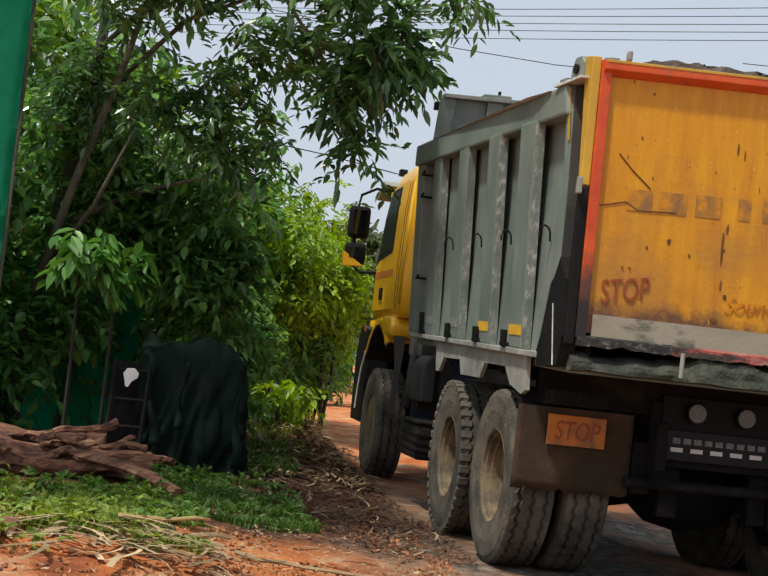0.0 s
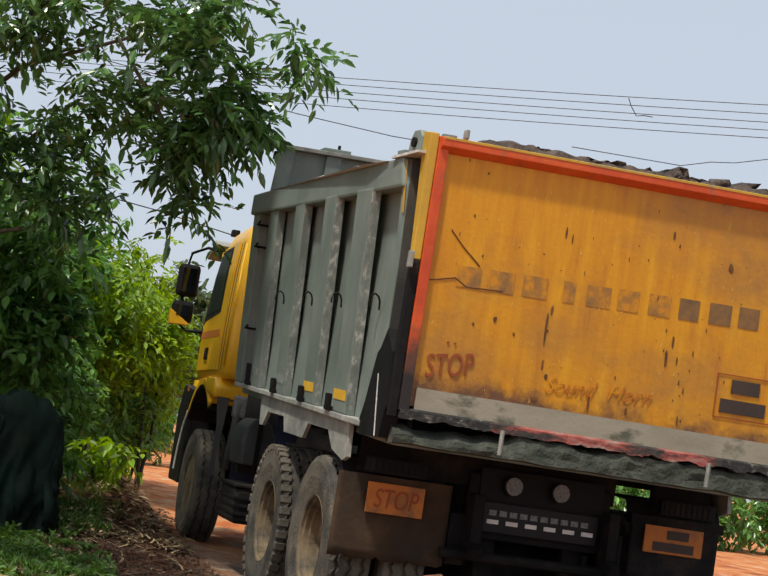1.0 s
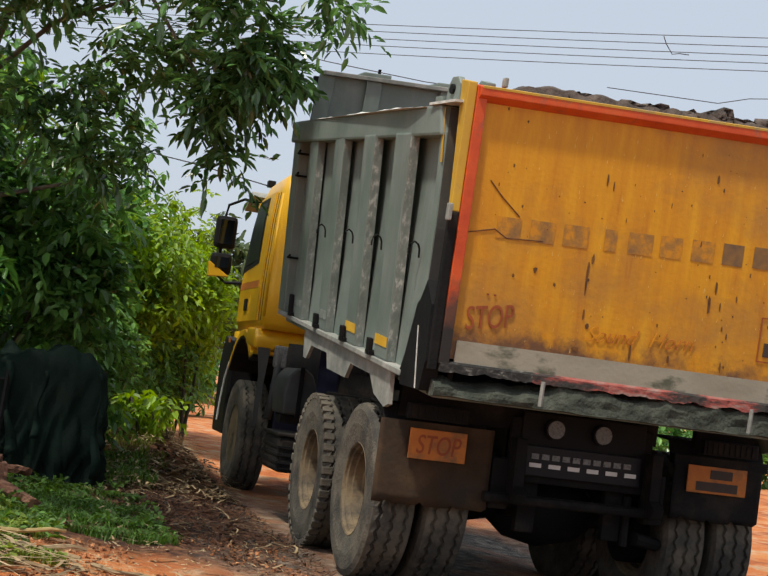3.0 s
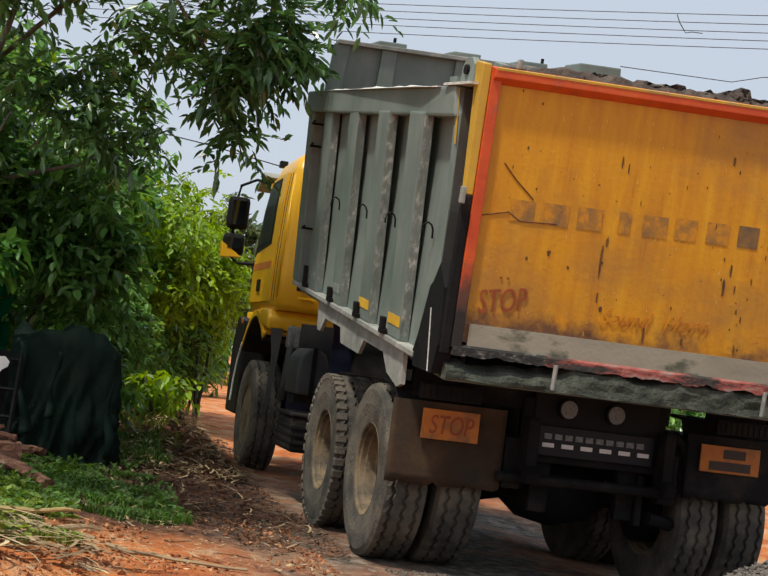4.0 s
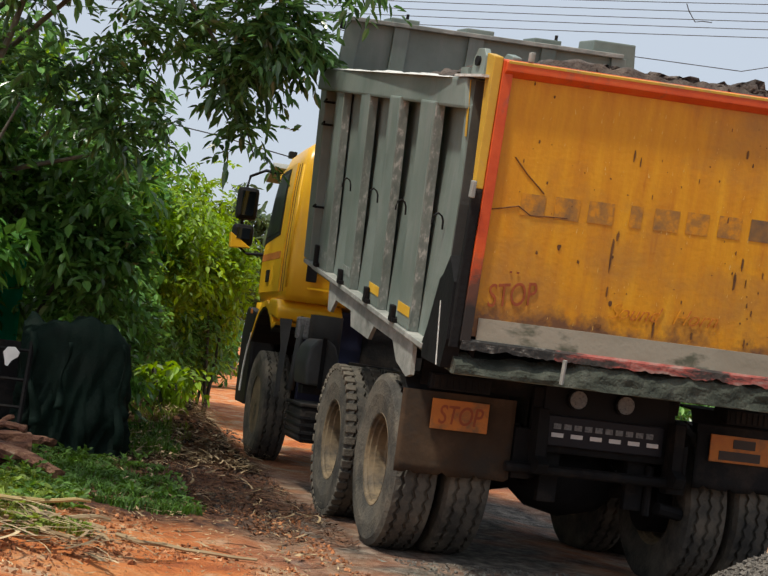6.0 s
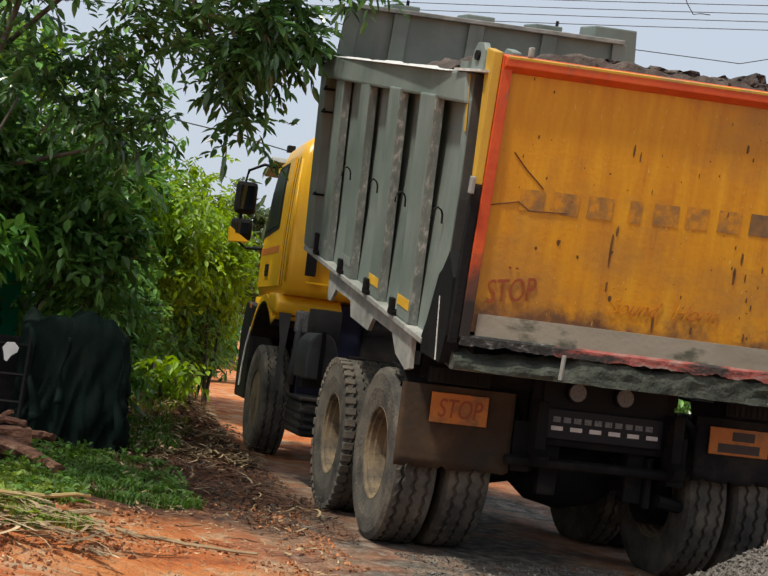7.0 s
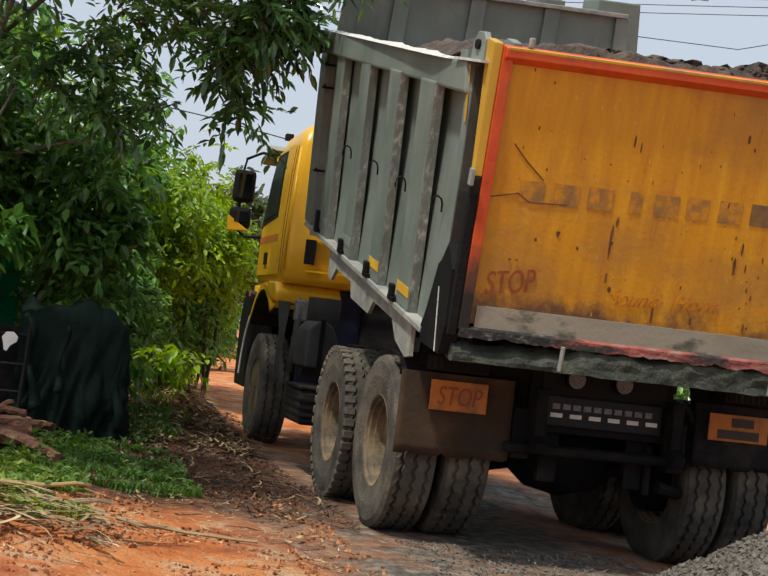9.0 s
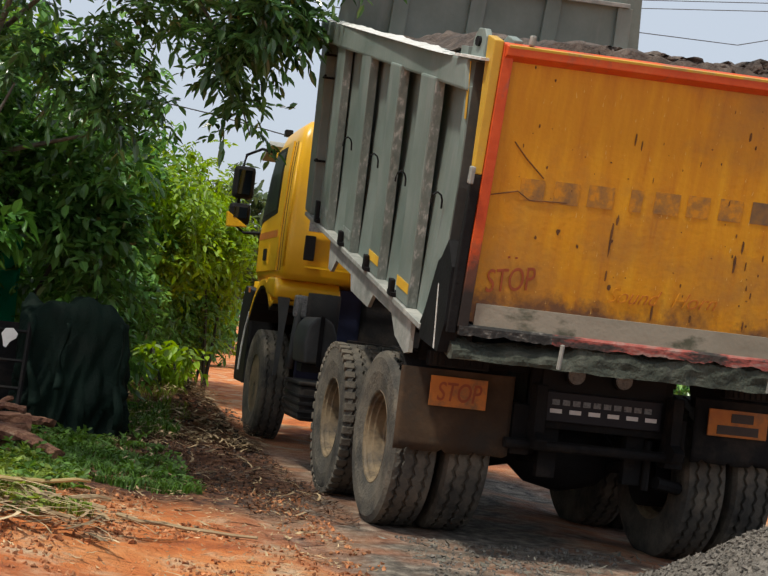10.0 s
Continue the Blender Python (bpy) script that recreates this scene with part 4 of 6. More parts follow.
bm = box(bmesh.new(), -1.24, -0.80, 2.45, 3.1, 0.40, 0.68, 0.03)
battery = part("battery_box", bm, M_DARK, truck, "black ribbed battery box")
for z in (0.47, 0.53, 0.59):
    part("box_rib", box(bmesh.new(), -1.246, -0.80, 2.44, 3.11, z, z + 0.02), M_BLACK, battery)
part("box_lid", box(bmesh.new(), -1.25, -0.79, 2.44, 3.11, 0.68, 0.71, 0.01), M_DARK, battery)
part("tank_bracket", box(bmesh.new(), -1.1, -0.46, 3.25, 3.45, 0.76, 0.83), M_DARK, truck)
part("air_filter", tube(bmesh.new(), [(-0.80, 4.05, 0.85), (-0.80, 4.05, 1.45)], 0.15, 18), M_DARK, truck, smooth=True)
# invented plate that darkens the view under the cab; navy like the box there
part("gearbox_shield", box(bmesh.new(), -0.92, 0.92, 4.44, 4.52, 0.42, 1.52, 0.01), M_NAVY, truck)
part("exhaust_pipe", tube(bmesh.new(), [(-1.0, 4.15, 1.35), (-1.02, 4.15, 1.0), (-1.05, 4.1, 0.75)], 0.035, 10), M_TANK, truck, smooth=True)
bm = tube(bmesh.new(), [(-0.98, 4.25, 1.42), (-1.02, 4.22, 1.28), (-0.95, 4.2, 1.15), (-1.04, 4.18, 1.05), (-0.98, 4.15, 0.9)], 0.022, 8)
tube(bm, [(-0.9, 4.2, 1.40), (-0.93, 4.2, 1.2), (-1.0, 4.2, 1.1)], 0.02, 8)
part("air_hoses", bm, M_BLACK, truck)
part("reservoir", box(bmesh.new(), -1.05, -0.93, 4.12, 4.22, 1.22, 1.42, 0.02), M_LENS, truck, "translucent fluid reservoir")
fl = part("front_mudflap", prism(bmesh.new(), [(-1.17, 1.40), (-1.05, 1.40), (-1.07, 1.12), (-1.10, 0.66), (-1.135, 0.66), (-1.13, 1.12)], 4.40, 4.415, 0, "y"), M_TANK, truck, "grey front wheel flap")

# ---- cab
LEVELS = ((1.56, 1.150, 4.36, 6.55), (1.62, 1.165, 4.33, 6.56), (1.95, 1.168, 4.32, 6.56), (2.2, 1.162, 4.32, 6.50), (2.6, 1.148, 4.34, 6.33), (2.88, 1.125, 4.37, 6.20), (3.0, 1.09, 4.42, 6.08), (3.07, 1.02, 4.50, 5.95), (3.11, 0.86, 4.68, 5.75), (3.13, 0.5, 5.0, 5.4))
CAB_Z = [q[0] for q in LEVELS]


def cab_half(y, z):
    """Half the cab's width at y and z: its sides lean in towards the roof and round off towards the windscreen."""
    half, front = np.interp(z, CAB_Z, [q[1] for q in LEVELS]), np.interp(z, CAB_Z, [q[3] for q in LEVELS])
    c = min(1.0, max(0.0, (y - front + 0.85) / 0.85))
    return float(half - 0.42 * (1 - math.sqrt(1 - c * c)))


def on_cab(ob, cuts=True):
    """Bends a flat part of the cab's side, built at x = 1.08, on to the cab's skin."""
    bm = bmesh.new()
    bm.from_mesh(ob.data)
    if cuts:
        for n, spots in (((0, 1, 0), (5.0, 5.3, 5.6, 5.75, 5.9, 6.05, 6.2)), ((0, 0, 1), (1.95, 2.2, 2.4, 2.6, 2.75))):
            for d in spots:
                bmesh.ops.bisect_plane(bm, geom=bm.verts[:] + bm.edges[:] + bm.faces[:], plane_co=Vector(n) * d, plane_no=n)
    for v in bm.verts:
        v.co.x += math.copysign(cab_half(v.co.y, v.co.z) - 1.08, v.co.x)
    bm.to_mesh(ob.data)
    bm.free()
    return ob


bm = bmesh.new()
rings = []
for z, half, back, front in LEVELS:
    edge = [(half - 0.07, back), (half - 0.02, back + 0.02), (half, back + 0.07)]
    edge += [(cab_half(y, z), y) for y in np.linspace(back + 0.3, front - 0.85, 4)]
    edge += [(cab_half(front - 0.85 + 0.85 * math.sin(k * math.pi / 18), z), front - 0.85 + 0.85 * math.sin(k * math.pi / 18)) for k in range(1, 10)]
    rings.append([bm.verts.new((-x, y, z)) for x, y in edge] + [bm.verts.new((x, y, z)) for x, y in edge[::-1]])
for A, B in zip(rings, rings[1:]):
    for k in range(len(A)):
        bm.faces.new((A[k], A[(k + 1) % len(A)], B[(k + 1) % len(A)], B[k]))
bm.faces.new(rings[0])
bm.faces.new(rings[-1])
prism(bm, [(6.0, 1.2), (5.9, 1.555), (6.5, 1.555), (6.5, 1.2)], -1.08, 1.08)
cab = part("cab", bm, M_CAB, truck, "yellow tilt cab", smooth=True)
for s in (-1, 1):
    X = lambda a, b: sorted((s * a, s * b))
    door = on_cab(part("door", prism(bmesh.new(), [(4.66, 1.64), (4.62, 2.25), (4.68, 2.88), (5.80, 2.88), (6.12, 2.26), (6.12, 1.64)], *X(1.07, 1.095)), M_CAB, cab))
    on_cab(part("window_frame", prism(bmesh.new(), [(4.93, 2.20), (4.95, 2.85), (5.78, 2.85), (6.10, 2.28), (6.10, 2.12)], *X(1.09, 1.099)), M_BLACK, cab, "black rubber window surround"))
    on_cab(part("door_window", prism(bmesh.new(), [(4.98, 2.24), (5.0, 2.81), (5.70, 2.81), (5.98, 2.28), (5.98, 2.19)], *X(1.098, 1.103)), M_BOARD, cab, "dark reflecting side window"))
    # brown strips: the shade inside the door grooves, put into colour
    for y in (4.60, 4.48):
        on_cab(part("seam", box(bmesh.new(), *X(1.074, 1.0835), y, y + 0.022, 1.64, 2.86), M_RUST_AND_SHADE, cab, "dark strip for the shade in the groove beside the door"))
    on_cab(part("handle_recess", box(bmesh.new(), *X(1.094, 1.098), 5.16, 5.46, 1.71, 1.90), M_CAB, cab))
    on_cab(part("door_handle", box(bmesh.new(), *X(1.096, 1.115), 5.24, 5.38, 1.74, 1.86, 0.008), M_BLACK, cab, "black recessed handle"), False)
    on_cab(part("door_stripe", box(bmesh.new(), *X(1.094, 1.0975), 4.75, 6.05, 1.96, 2.03), M_PLATE, cab))
    bm = bmesh.new()
    for k in range(1):
        tube(bm, [(s * (1.155 - 0.045 * k), 4.37 - 0.03 * k, 1.68), (s * (1.155 - 0.045 * k), 4.36 - 0.03 * k, 2.2), (s * (1.115 - 0.045 * k), 4.42 - 0.03 * k, 2.84)], 0.016, 6)
    part("corner_flute", bm, M_CAB, cab, smooth=True)
    arch = [(4.40, 1.36)] + [(5.15 + 0.74 * math.cos(a), 0.82 + 0.74 * math.sin(a)) for a in [radians(d) for d in (138, 124, 110, 95, 80, 65, 50, 38)]] + [(5.86, 1.18)]
    inner = [(5.15 + (y - 5.15) * 0.95, 0.82 + (z - 0.82) * 0.93) for y, z in arch]
    part("fender", prism(bmesh.new(), arch + inner[::-1], *X(0.60, 1.205), 0.012), M_CAB, cab, "yellow wheel-arch fender")
    part("fender_rear", prism(bmesh.new(), [(4.40, 1.37), (4.38, 1.48), (4.48, 1.565), (4.9, 1.575), (4.95, 1.42)], *X(0.58, 1.208), 0.03), M_CAB, cab, smooth=True)
    arch2 = [(5.15 + (y - 5.15) * 0.945, 0.82 + (z - 0.82) * 0.925) for y, z in arch]
    inner2 = [(5.15 + (y - 5.15) * 0.90, 0.82 + (z - 0.82) * 0.88) for y, z in arch]
    part("arch_liner", prism(bmesh.new(), arch2 + inner2[::-1], *X(0.60, 1.198)), M_BLACK, cab)
    part("bumper_corner", prism(bmesh.new(), [(5.93, 0.48), (5.93, 1.45), (6.5, 1.5), (6.68, 1.2), (6.62, 0.48)], *X(0.9, 1.17), 0.03), M_BLACK, cab, "black corner of the bumper")
    part("arch_trim", tube(bmesh.new(), [(s * 1.20, 5.80, 1.22), (s * 1.215, 5.88, 1.05), (s * 1.225, 5.92, 0.85), (s * 1.23, 5.94, 0.62)], 0.011, 6), M_DUST, cab, "pale dusty trim of the arch")
    part("side_marker", box(bmesh.new(), *X(1.205, 1.222), 5.86, 5.92, 1.42, 1.47, 0.006), M_PLATE, cab)
    # mirrors on their arms
    bm = tube(bmesh.new(), [(s * 1.02, 6.02, 2.90), (s * 1.20, 6.24, 2.95), (s * 1.34, 6.37, 2.88), (s * 1.36, 6.39, 2.75), (s * 1.37, 6.40, 2.12), (s * 1.28, 6.33, 2.05), (s * 1.05, 6.08, 2.06)], 0.016, 8)
    part("mirror_arm", bm, M_BLACK, cab)
    part("main_mirror", box(bmesh.new(), *X(1.22, 1.45), 6.33, 6.45, 2.41, 2.76, 0.05), M_BLACK, cab, "black mirror housing")
    part("mirror_glass", box(bmesh.new(), *X(1.265, 1.405), 6.322, 6.33, 2.455, 2.715), M_MIRROR, cab)
    part("wide_mirror", box(bmesh.new(), *X(1.23, 1.46), 6.32, 6.45, 2.13, 2.36, 0.05), M_BLACK, cab)
    part("mirror_cover", prism(bmesh.new(), [(s * 1.465, 2.10), (s * 1.475, 2.26), (s * 1.25, 2.115)], 6.312, 6.46, 0.006, "y"), M_CAB, cab, "yellow lower cover of the mirror")
    part("wide_mirror_glass", box(bmesh.new(), *X(1.275, 1.415), 6.308, 6.32, 2.20, 2.315), M_MIRROR, cab)
    part("mirror_foot", box(bmesh.new(), *X(0.98, 1.13), 6.0, 6.14, 1.99, 2.13, 0.02), M_BLACK, cab)
    part("marker_lamp", box(bmesh.new(), *X(0.95, 1.03), 5.9, 6.0, 3.08, 3.15, 0.01), M_BLACK, cab)
part("windscreen", prism(bmesh.new(), [(6.235, 2.84), (6.51, 2.17), (6.525, 2.175), (6.25, 2.845)], -0.72, 0.72), M_BOARD, cab, "dark windscreen")
part("sun_visor", prism(bmesh.new(), [(6.00, 2.97), (6.08, 3.03), (6.48, 2.90), (6.46, 2.85)], -1.16, 1.16, 0.012), M_LEDGE, cab, "grey sun visor")
part("rear_window", box(bmesh.new(), -0.45, 0.45, 4.25, 4.285, 2.2, 2.65), M_BOARD, cab)
for x in (-0.95, -0.55):
    part("rear_slot", box(bmesh.new(), x - 0.05, x + 0.05, 4.262, 4.29, 1.75, 1.98, 0.01), M_BLACK, cab)
for z in (1.68, 2.02, 2.06):
    part("rear_groove", box(bmesh.new(), -0.98, 0.98, 4.262, 4.285, z, z + 0.018), M_CAB, cab)
part("type_plate", box(bmesh.new(), -0.98, -0.76, 4.245, 4.262, 2.02, 2.16), M_LENS, cab)
part("front_bumper", box(bmesh.new(), -1.1, 1.1, 6.55, 6.7, 0.5, 1.2, 0.03), M_CAB, cab)
# added dark sheet; it hides the yellow bumper back under the cab
part("bumper_backing", box(bmesh.new(), -1.09, 1.09, 6.48, 6.545, 0.46, 1.24), M_DARK, cab)

# ---------------------------------------------------------------- plants


def leaves(name, spots, mat, parent=None, label="", length=0.13, width=0.42, droop=0.5, per=7, spray=0.30, fold=0.25, seed=1):
    """Sprays of folded leaves at spots, an array of (x, y, z): each spray is a short drooping twig with leaves to both sides."""
    r = np.random.default_rng(seed)
    spots = np.asarray(spots, float)
    n = len(spots)
    az = r.uniform(0, 2 * np.pi, n)
    el = r.normal(-droop * 0.6, 0.45, n)
    d = np.stack([np.cos(az) * np.cos(el), np.sin(az) * np.cos(el), np.sin(el)], 1)
    V, F, c = [], [], 0
    for k in range(per):
        t = (k + 0.5) / per
        base = spots + d * (spray * t) + np.array([0, 0, -droop * spray * t * t])
        side = 1 if k % 2 else -1
        a2 = az + side * r.uniform(0.5, 1.2, n)
        e2 = el - droop * r.uniform(0.1, 0.9, n) + r.normal(0, 0.25, n)
        ld = np.stack([np.cos(a2) * np.cos(e2), np.sin(a2) * np.cos(e2), np.sin(e2)], 1)
        up = np.stack([r.normal(0, 0.35, n), r.normal(0, 0.35, n), np.ones(n)], 1)
        s = np.cross(ld, up)
        s /= np.linalg.norm(s, axis=1, keepdims=True)
        nn = np.cross(s, ld)
        L = length * r.uniform(0.65, 1.2, n)[:, None]
        W = L * width * 0.5
        b0 = base
        tip = base + ld * L + np.array([0, 0, -0.15]) * L
        l1, l2 = base + ld * L * 0.3 + s * W * 0.85 + nn * W * fold, base + ld * L * 0.65 + s * W * 0.8 + nn * W * fold - np.array([0, 0, 0.05]) * L
        r1, r2 = base + ld * L * 0.3 - s * W * 0.85 + nn * W * fold, base + ld * L * 0.65 - s * W * 0.8 + nn * W * fold - np.array([0, 0, 0.05]) * L
        V.append(np.stack([b0, l1, l2, tip, r2, r1], 1).reshape(-1, 3))
        idx = c + 6 * np.arange(n)[:, None]
        F.append(np.concatenate([idx + np.array([[0, 1, 2, 3]]), idx + np.array([[0, 3, 4, 5]])]))
        c += 6 * n
    V, F = np.concatenate(V), np.concatenate(F)
    me = bpy.data.meshes.new(name)
    me.from_pydata(V.tolist(), [], F.tolist())
    me.materials.append(mat)
    ob = new(name, me)
    if parent:
        ob.parent = parent
    return tagged(ob, label) if label else ob


def cloud(lobes, seed, gaps=0.0, hollow=0.35):
    """Spots in and near the skins of ellipsoid lobes (cx, cy, cz, rx, ry, rz, count), thinned by noise so that gaps show."""
    r = np.random.default_rng(seed)
    out = []
    for cx, cy, cz, rx, ry, rz, n in lobes:
        v = r.normal(0, 1, (n, 3))
        v /= np.linalg.norm(v, axis=1, keepdims=True)
        v *= (hollow + (1 - hollow) * r.uniform(0, 1, (n, 1)) ** 0.6) * r.uniform(0.8, 1.12, (n, 1))
        p = v * (rx, ry, rz) + (cx, cy, cz)
        for q in p:
            if noise.noise((q[0] * 1.6, q[1] * 1.6, q[2] * 1.6 + seed)) > gaps - 0.25 and q[2] > 0.02:
                out.append(q)
    return np.array(out)


def limb(bm, pts, r0, r1, seg=8):
    n = len(pts)
    tube(bm, pts, [r0 + (r1 - r0) * i / (n - 1) for i in range(n)], seg)


# roadside tree whose boughs reach over the truck
tree = tagged(empty("tree"), "leafy dark green tree reaching over the cab", "tree")
bm = bmesh.new()
limb(bm, [(-4.55, 4.6, -0.1), (-4.5, 4.55, 1.0), (-4.32, 4.5, 2.2), (-4.15, 4.35, 3.4), (-4.05, 4.2, 4.8)], 0.085, 0.04, 10)
part("trunk", bm, M_STEM, tree, "grey-brown tree trunk", smooth=True)
for pts, r in (([(-4.45, 4.4, 1.4), (-4.2, 4.1, 2.4), (-3.88, 3.95, 3.5), (-3.7, 3.85, 4.3), (-3.5, 3.7, 5.3)], 0.045), ([(-4.3, 4.5, 3.0), (-3.4, 3.8, 3.9), (-2.5, 3.0, 4.2), (-1.7, 2.3, 4.05)], 0.028),
               ([(-4.2, 4.4, 3.6), (-3.2, 3.4, 4.5), (-2.2, 2.6, 4.7), (-1.6, 2.0, 4.4)], 0.026), ([(-4.35, 4.5, 2.0), (-3.7, 4.4, 2.4), (-3.1, 4.3, 2.6), (-2.6, 4.2, 3.0)], 0.032),
               # last two limbs: unseen, added to carry the overhead shading lobes
               ([(-2.7, 3.1, 4.15), (-2.2, 3.0, 3.5), (-1.95, 3.0, 3.0), (-1.8, 3.0, 2.65)], 0.018), ([(-4.4, 4.5, 1.6), (-4.0, 3.9, 2.2), (-3.7, 3.5, 2.9)], 0.035), ([(-4.15, 4.3, 4.3), (-4.4, 3.0, 5.2), (-4.6, 1.2, 5.7), (-4.4, -0.8, 5.9)], 0.06), ([(-4.4, 3.0, 5.2), (-5.0, 1.2, 5.7), (-5.7, -0.6, 5.8)], 0.05)):
    bm = bmesh.new()
    limb(bm, pts, r, r * 0.25)
    part("limb", bm, M_BARK, tree, smooth=True)
crown_lobes = [(-3.0, 3.0, 4.55, 1.25, 1.1, 0.65, 330), (-1.92, 2.3, 4.15, 0.68, 0.8, 0.50, 240), (-1.56, 1.9, 4.02, 0.30, 0.5, 0.36, 70), (-1.72, 2.4, 3.62, 0.26, 0.4, 0.34, 70), (-2.15, 2.6, 3.35, 0.5, 0.5, 0.30, 90), (-1.95, 2.4, 3.75, 0.5, 0.5, 0.4, 60), (-3.6, 3.6, 4.15, 0.8, 0.9, 0.65, 170), (-2.5, 3.0, 3.68, 0.9, 0.8, 0.30, 180),
               (-1.9, 2.4, 3.55, 0.35, 0.4, 0.22, 60), (-3.2, 3.6, 5.6, 1.8, 1.5, 0.8, 230),
               # last three lobes: unseen boughs, added overhead to shade the verge
               (-4.1, 4.3, 3.2, 0.8, 0.7, 0.6, 220), (-3.3, 3.9, 3.3, 0.75, 0.6, 0.55, 270), (-2.75, 3.9, 2.95, 0.5, 0.5, 0.4, 190), (-4.7, 1.4, 5.75, 1.6, 1.9, 0.55, 380), (-4.3, -0.3, 5.9, 1.1, 0.8, 0.4, 160), (-5.7, -0.4, 5.8, 1.5, 1.4, 0.5, 520)]
spray_lobes = [(-2.1, 3.0, 3.28, 0.22, 0.2, 0.16, 14), (-1.95, 3.0, 3.0, 0.16, 0.2, 0.16, 11), (-1.84, 3.0, 2.82, 0.13, 0.15, 0.10, 6)]
leaves("crown", np.concatenate([cloud(crown_lobes, 3, 0.27, 0.1), cloud(spray_lobes, 4, -2.0, 0.1)]), M_LEAF, tree, "glossy dark green leaves in loose sprays", 0.125, 0.44, 0.25, 10, 0.38, seed=3)

# dense understorey round the trunk
shrub = tagged(empty("shrub"), "dense dark green shrub beside the tarp", "shrub")
for pts in ([(-4.2, 5.2, 0), (-4.0, 5.0, 1.2), (-3.6, 4.9, 2.2)], [(-3.6, 5.3, 0), (-3.4, 5.2, 1.0), (-3.0, 5.0, 2.0)], [(-4.7, 5.4, 0), (-4.9, 5.2, 1.4), (-5.1, 5.0, 2.6)], [(-3.0, 5.6, 0), (-2.8, 5.4, 1.1), (-2.6, 5.2, 1.9)]):
    bm = bmesh.new()
    limb(bm, pts, 0.04, 0.012, 6)
    part("stem", bm, M_STEM, shrub)
leaves("foliage", cloud([(-4.3, 5.0, 2.5, 1.1, 0.9, 1.0, 620), (-3.3, 4.9, 2.2, 0.8, 0.7, 0.9, 420), (-2.8, 5.0, 1.7, 0.6, 0.6, 0.6, 240), (-5.2, 4.7, 2.0, 0.8, 0.9, 1.5, 420), (-3.9, 5.9, 1.5, 1.5, 0.7, 1.1, 420), (-4.75, 4.5, 0.95, 0.5, 0.4, 0.9, 230), (-4.15, 4.7, 1.35, 0.4, 0.4, 0.4, 90)], 5, 0.0, 0.2),
       M_SHRUB, shrub, "dull green leaves", 0.125, 0.64, 0.35, 8, 0.30, seed=5)
for cx, cy, cz, n in ((-4.02, 3.3, 1.82, 34), (-3.72, 3.4, 1.70, 16)):
    sap = tagged(empty("sapling"), "sapling with broad fresh green leaves", "sapling")
    bm = bmesh.new()
    limb(bm, [(cx, cy + 0.5, 0.0), (cx, cy + 0.3, 0.9), (cx, cy, cz)], 0.025, 0.008, 6)
    part("stem", bm, M_STEM, sap)
    leaves("foliage", cloud([(cx, cy, cz, 0.3, 0.3, 0.18, n)], 8, -0.5, 0.1), M_FRESH, sap, "", 0.17, 0.5, 0.6, 6, 0.2, seed=9)

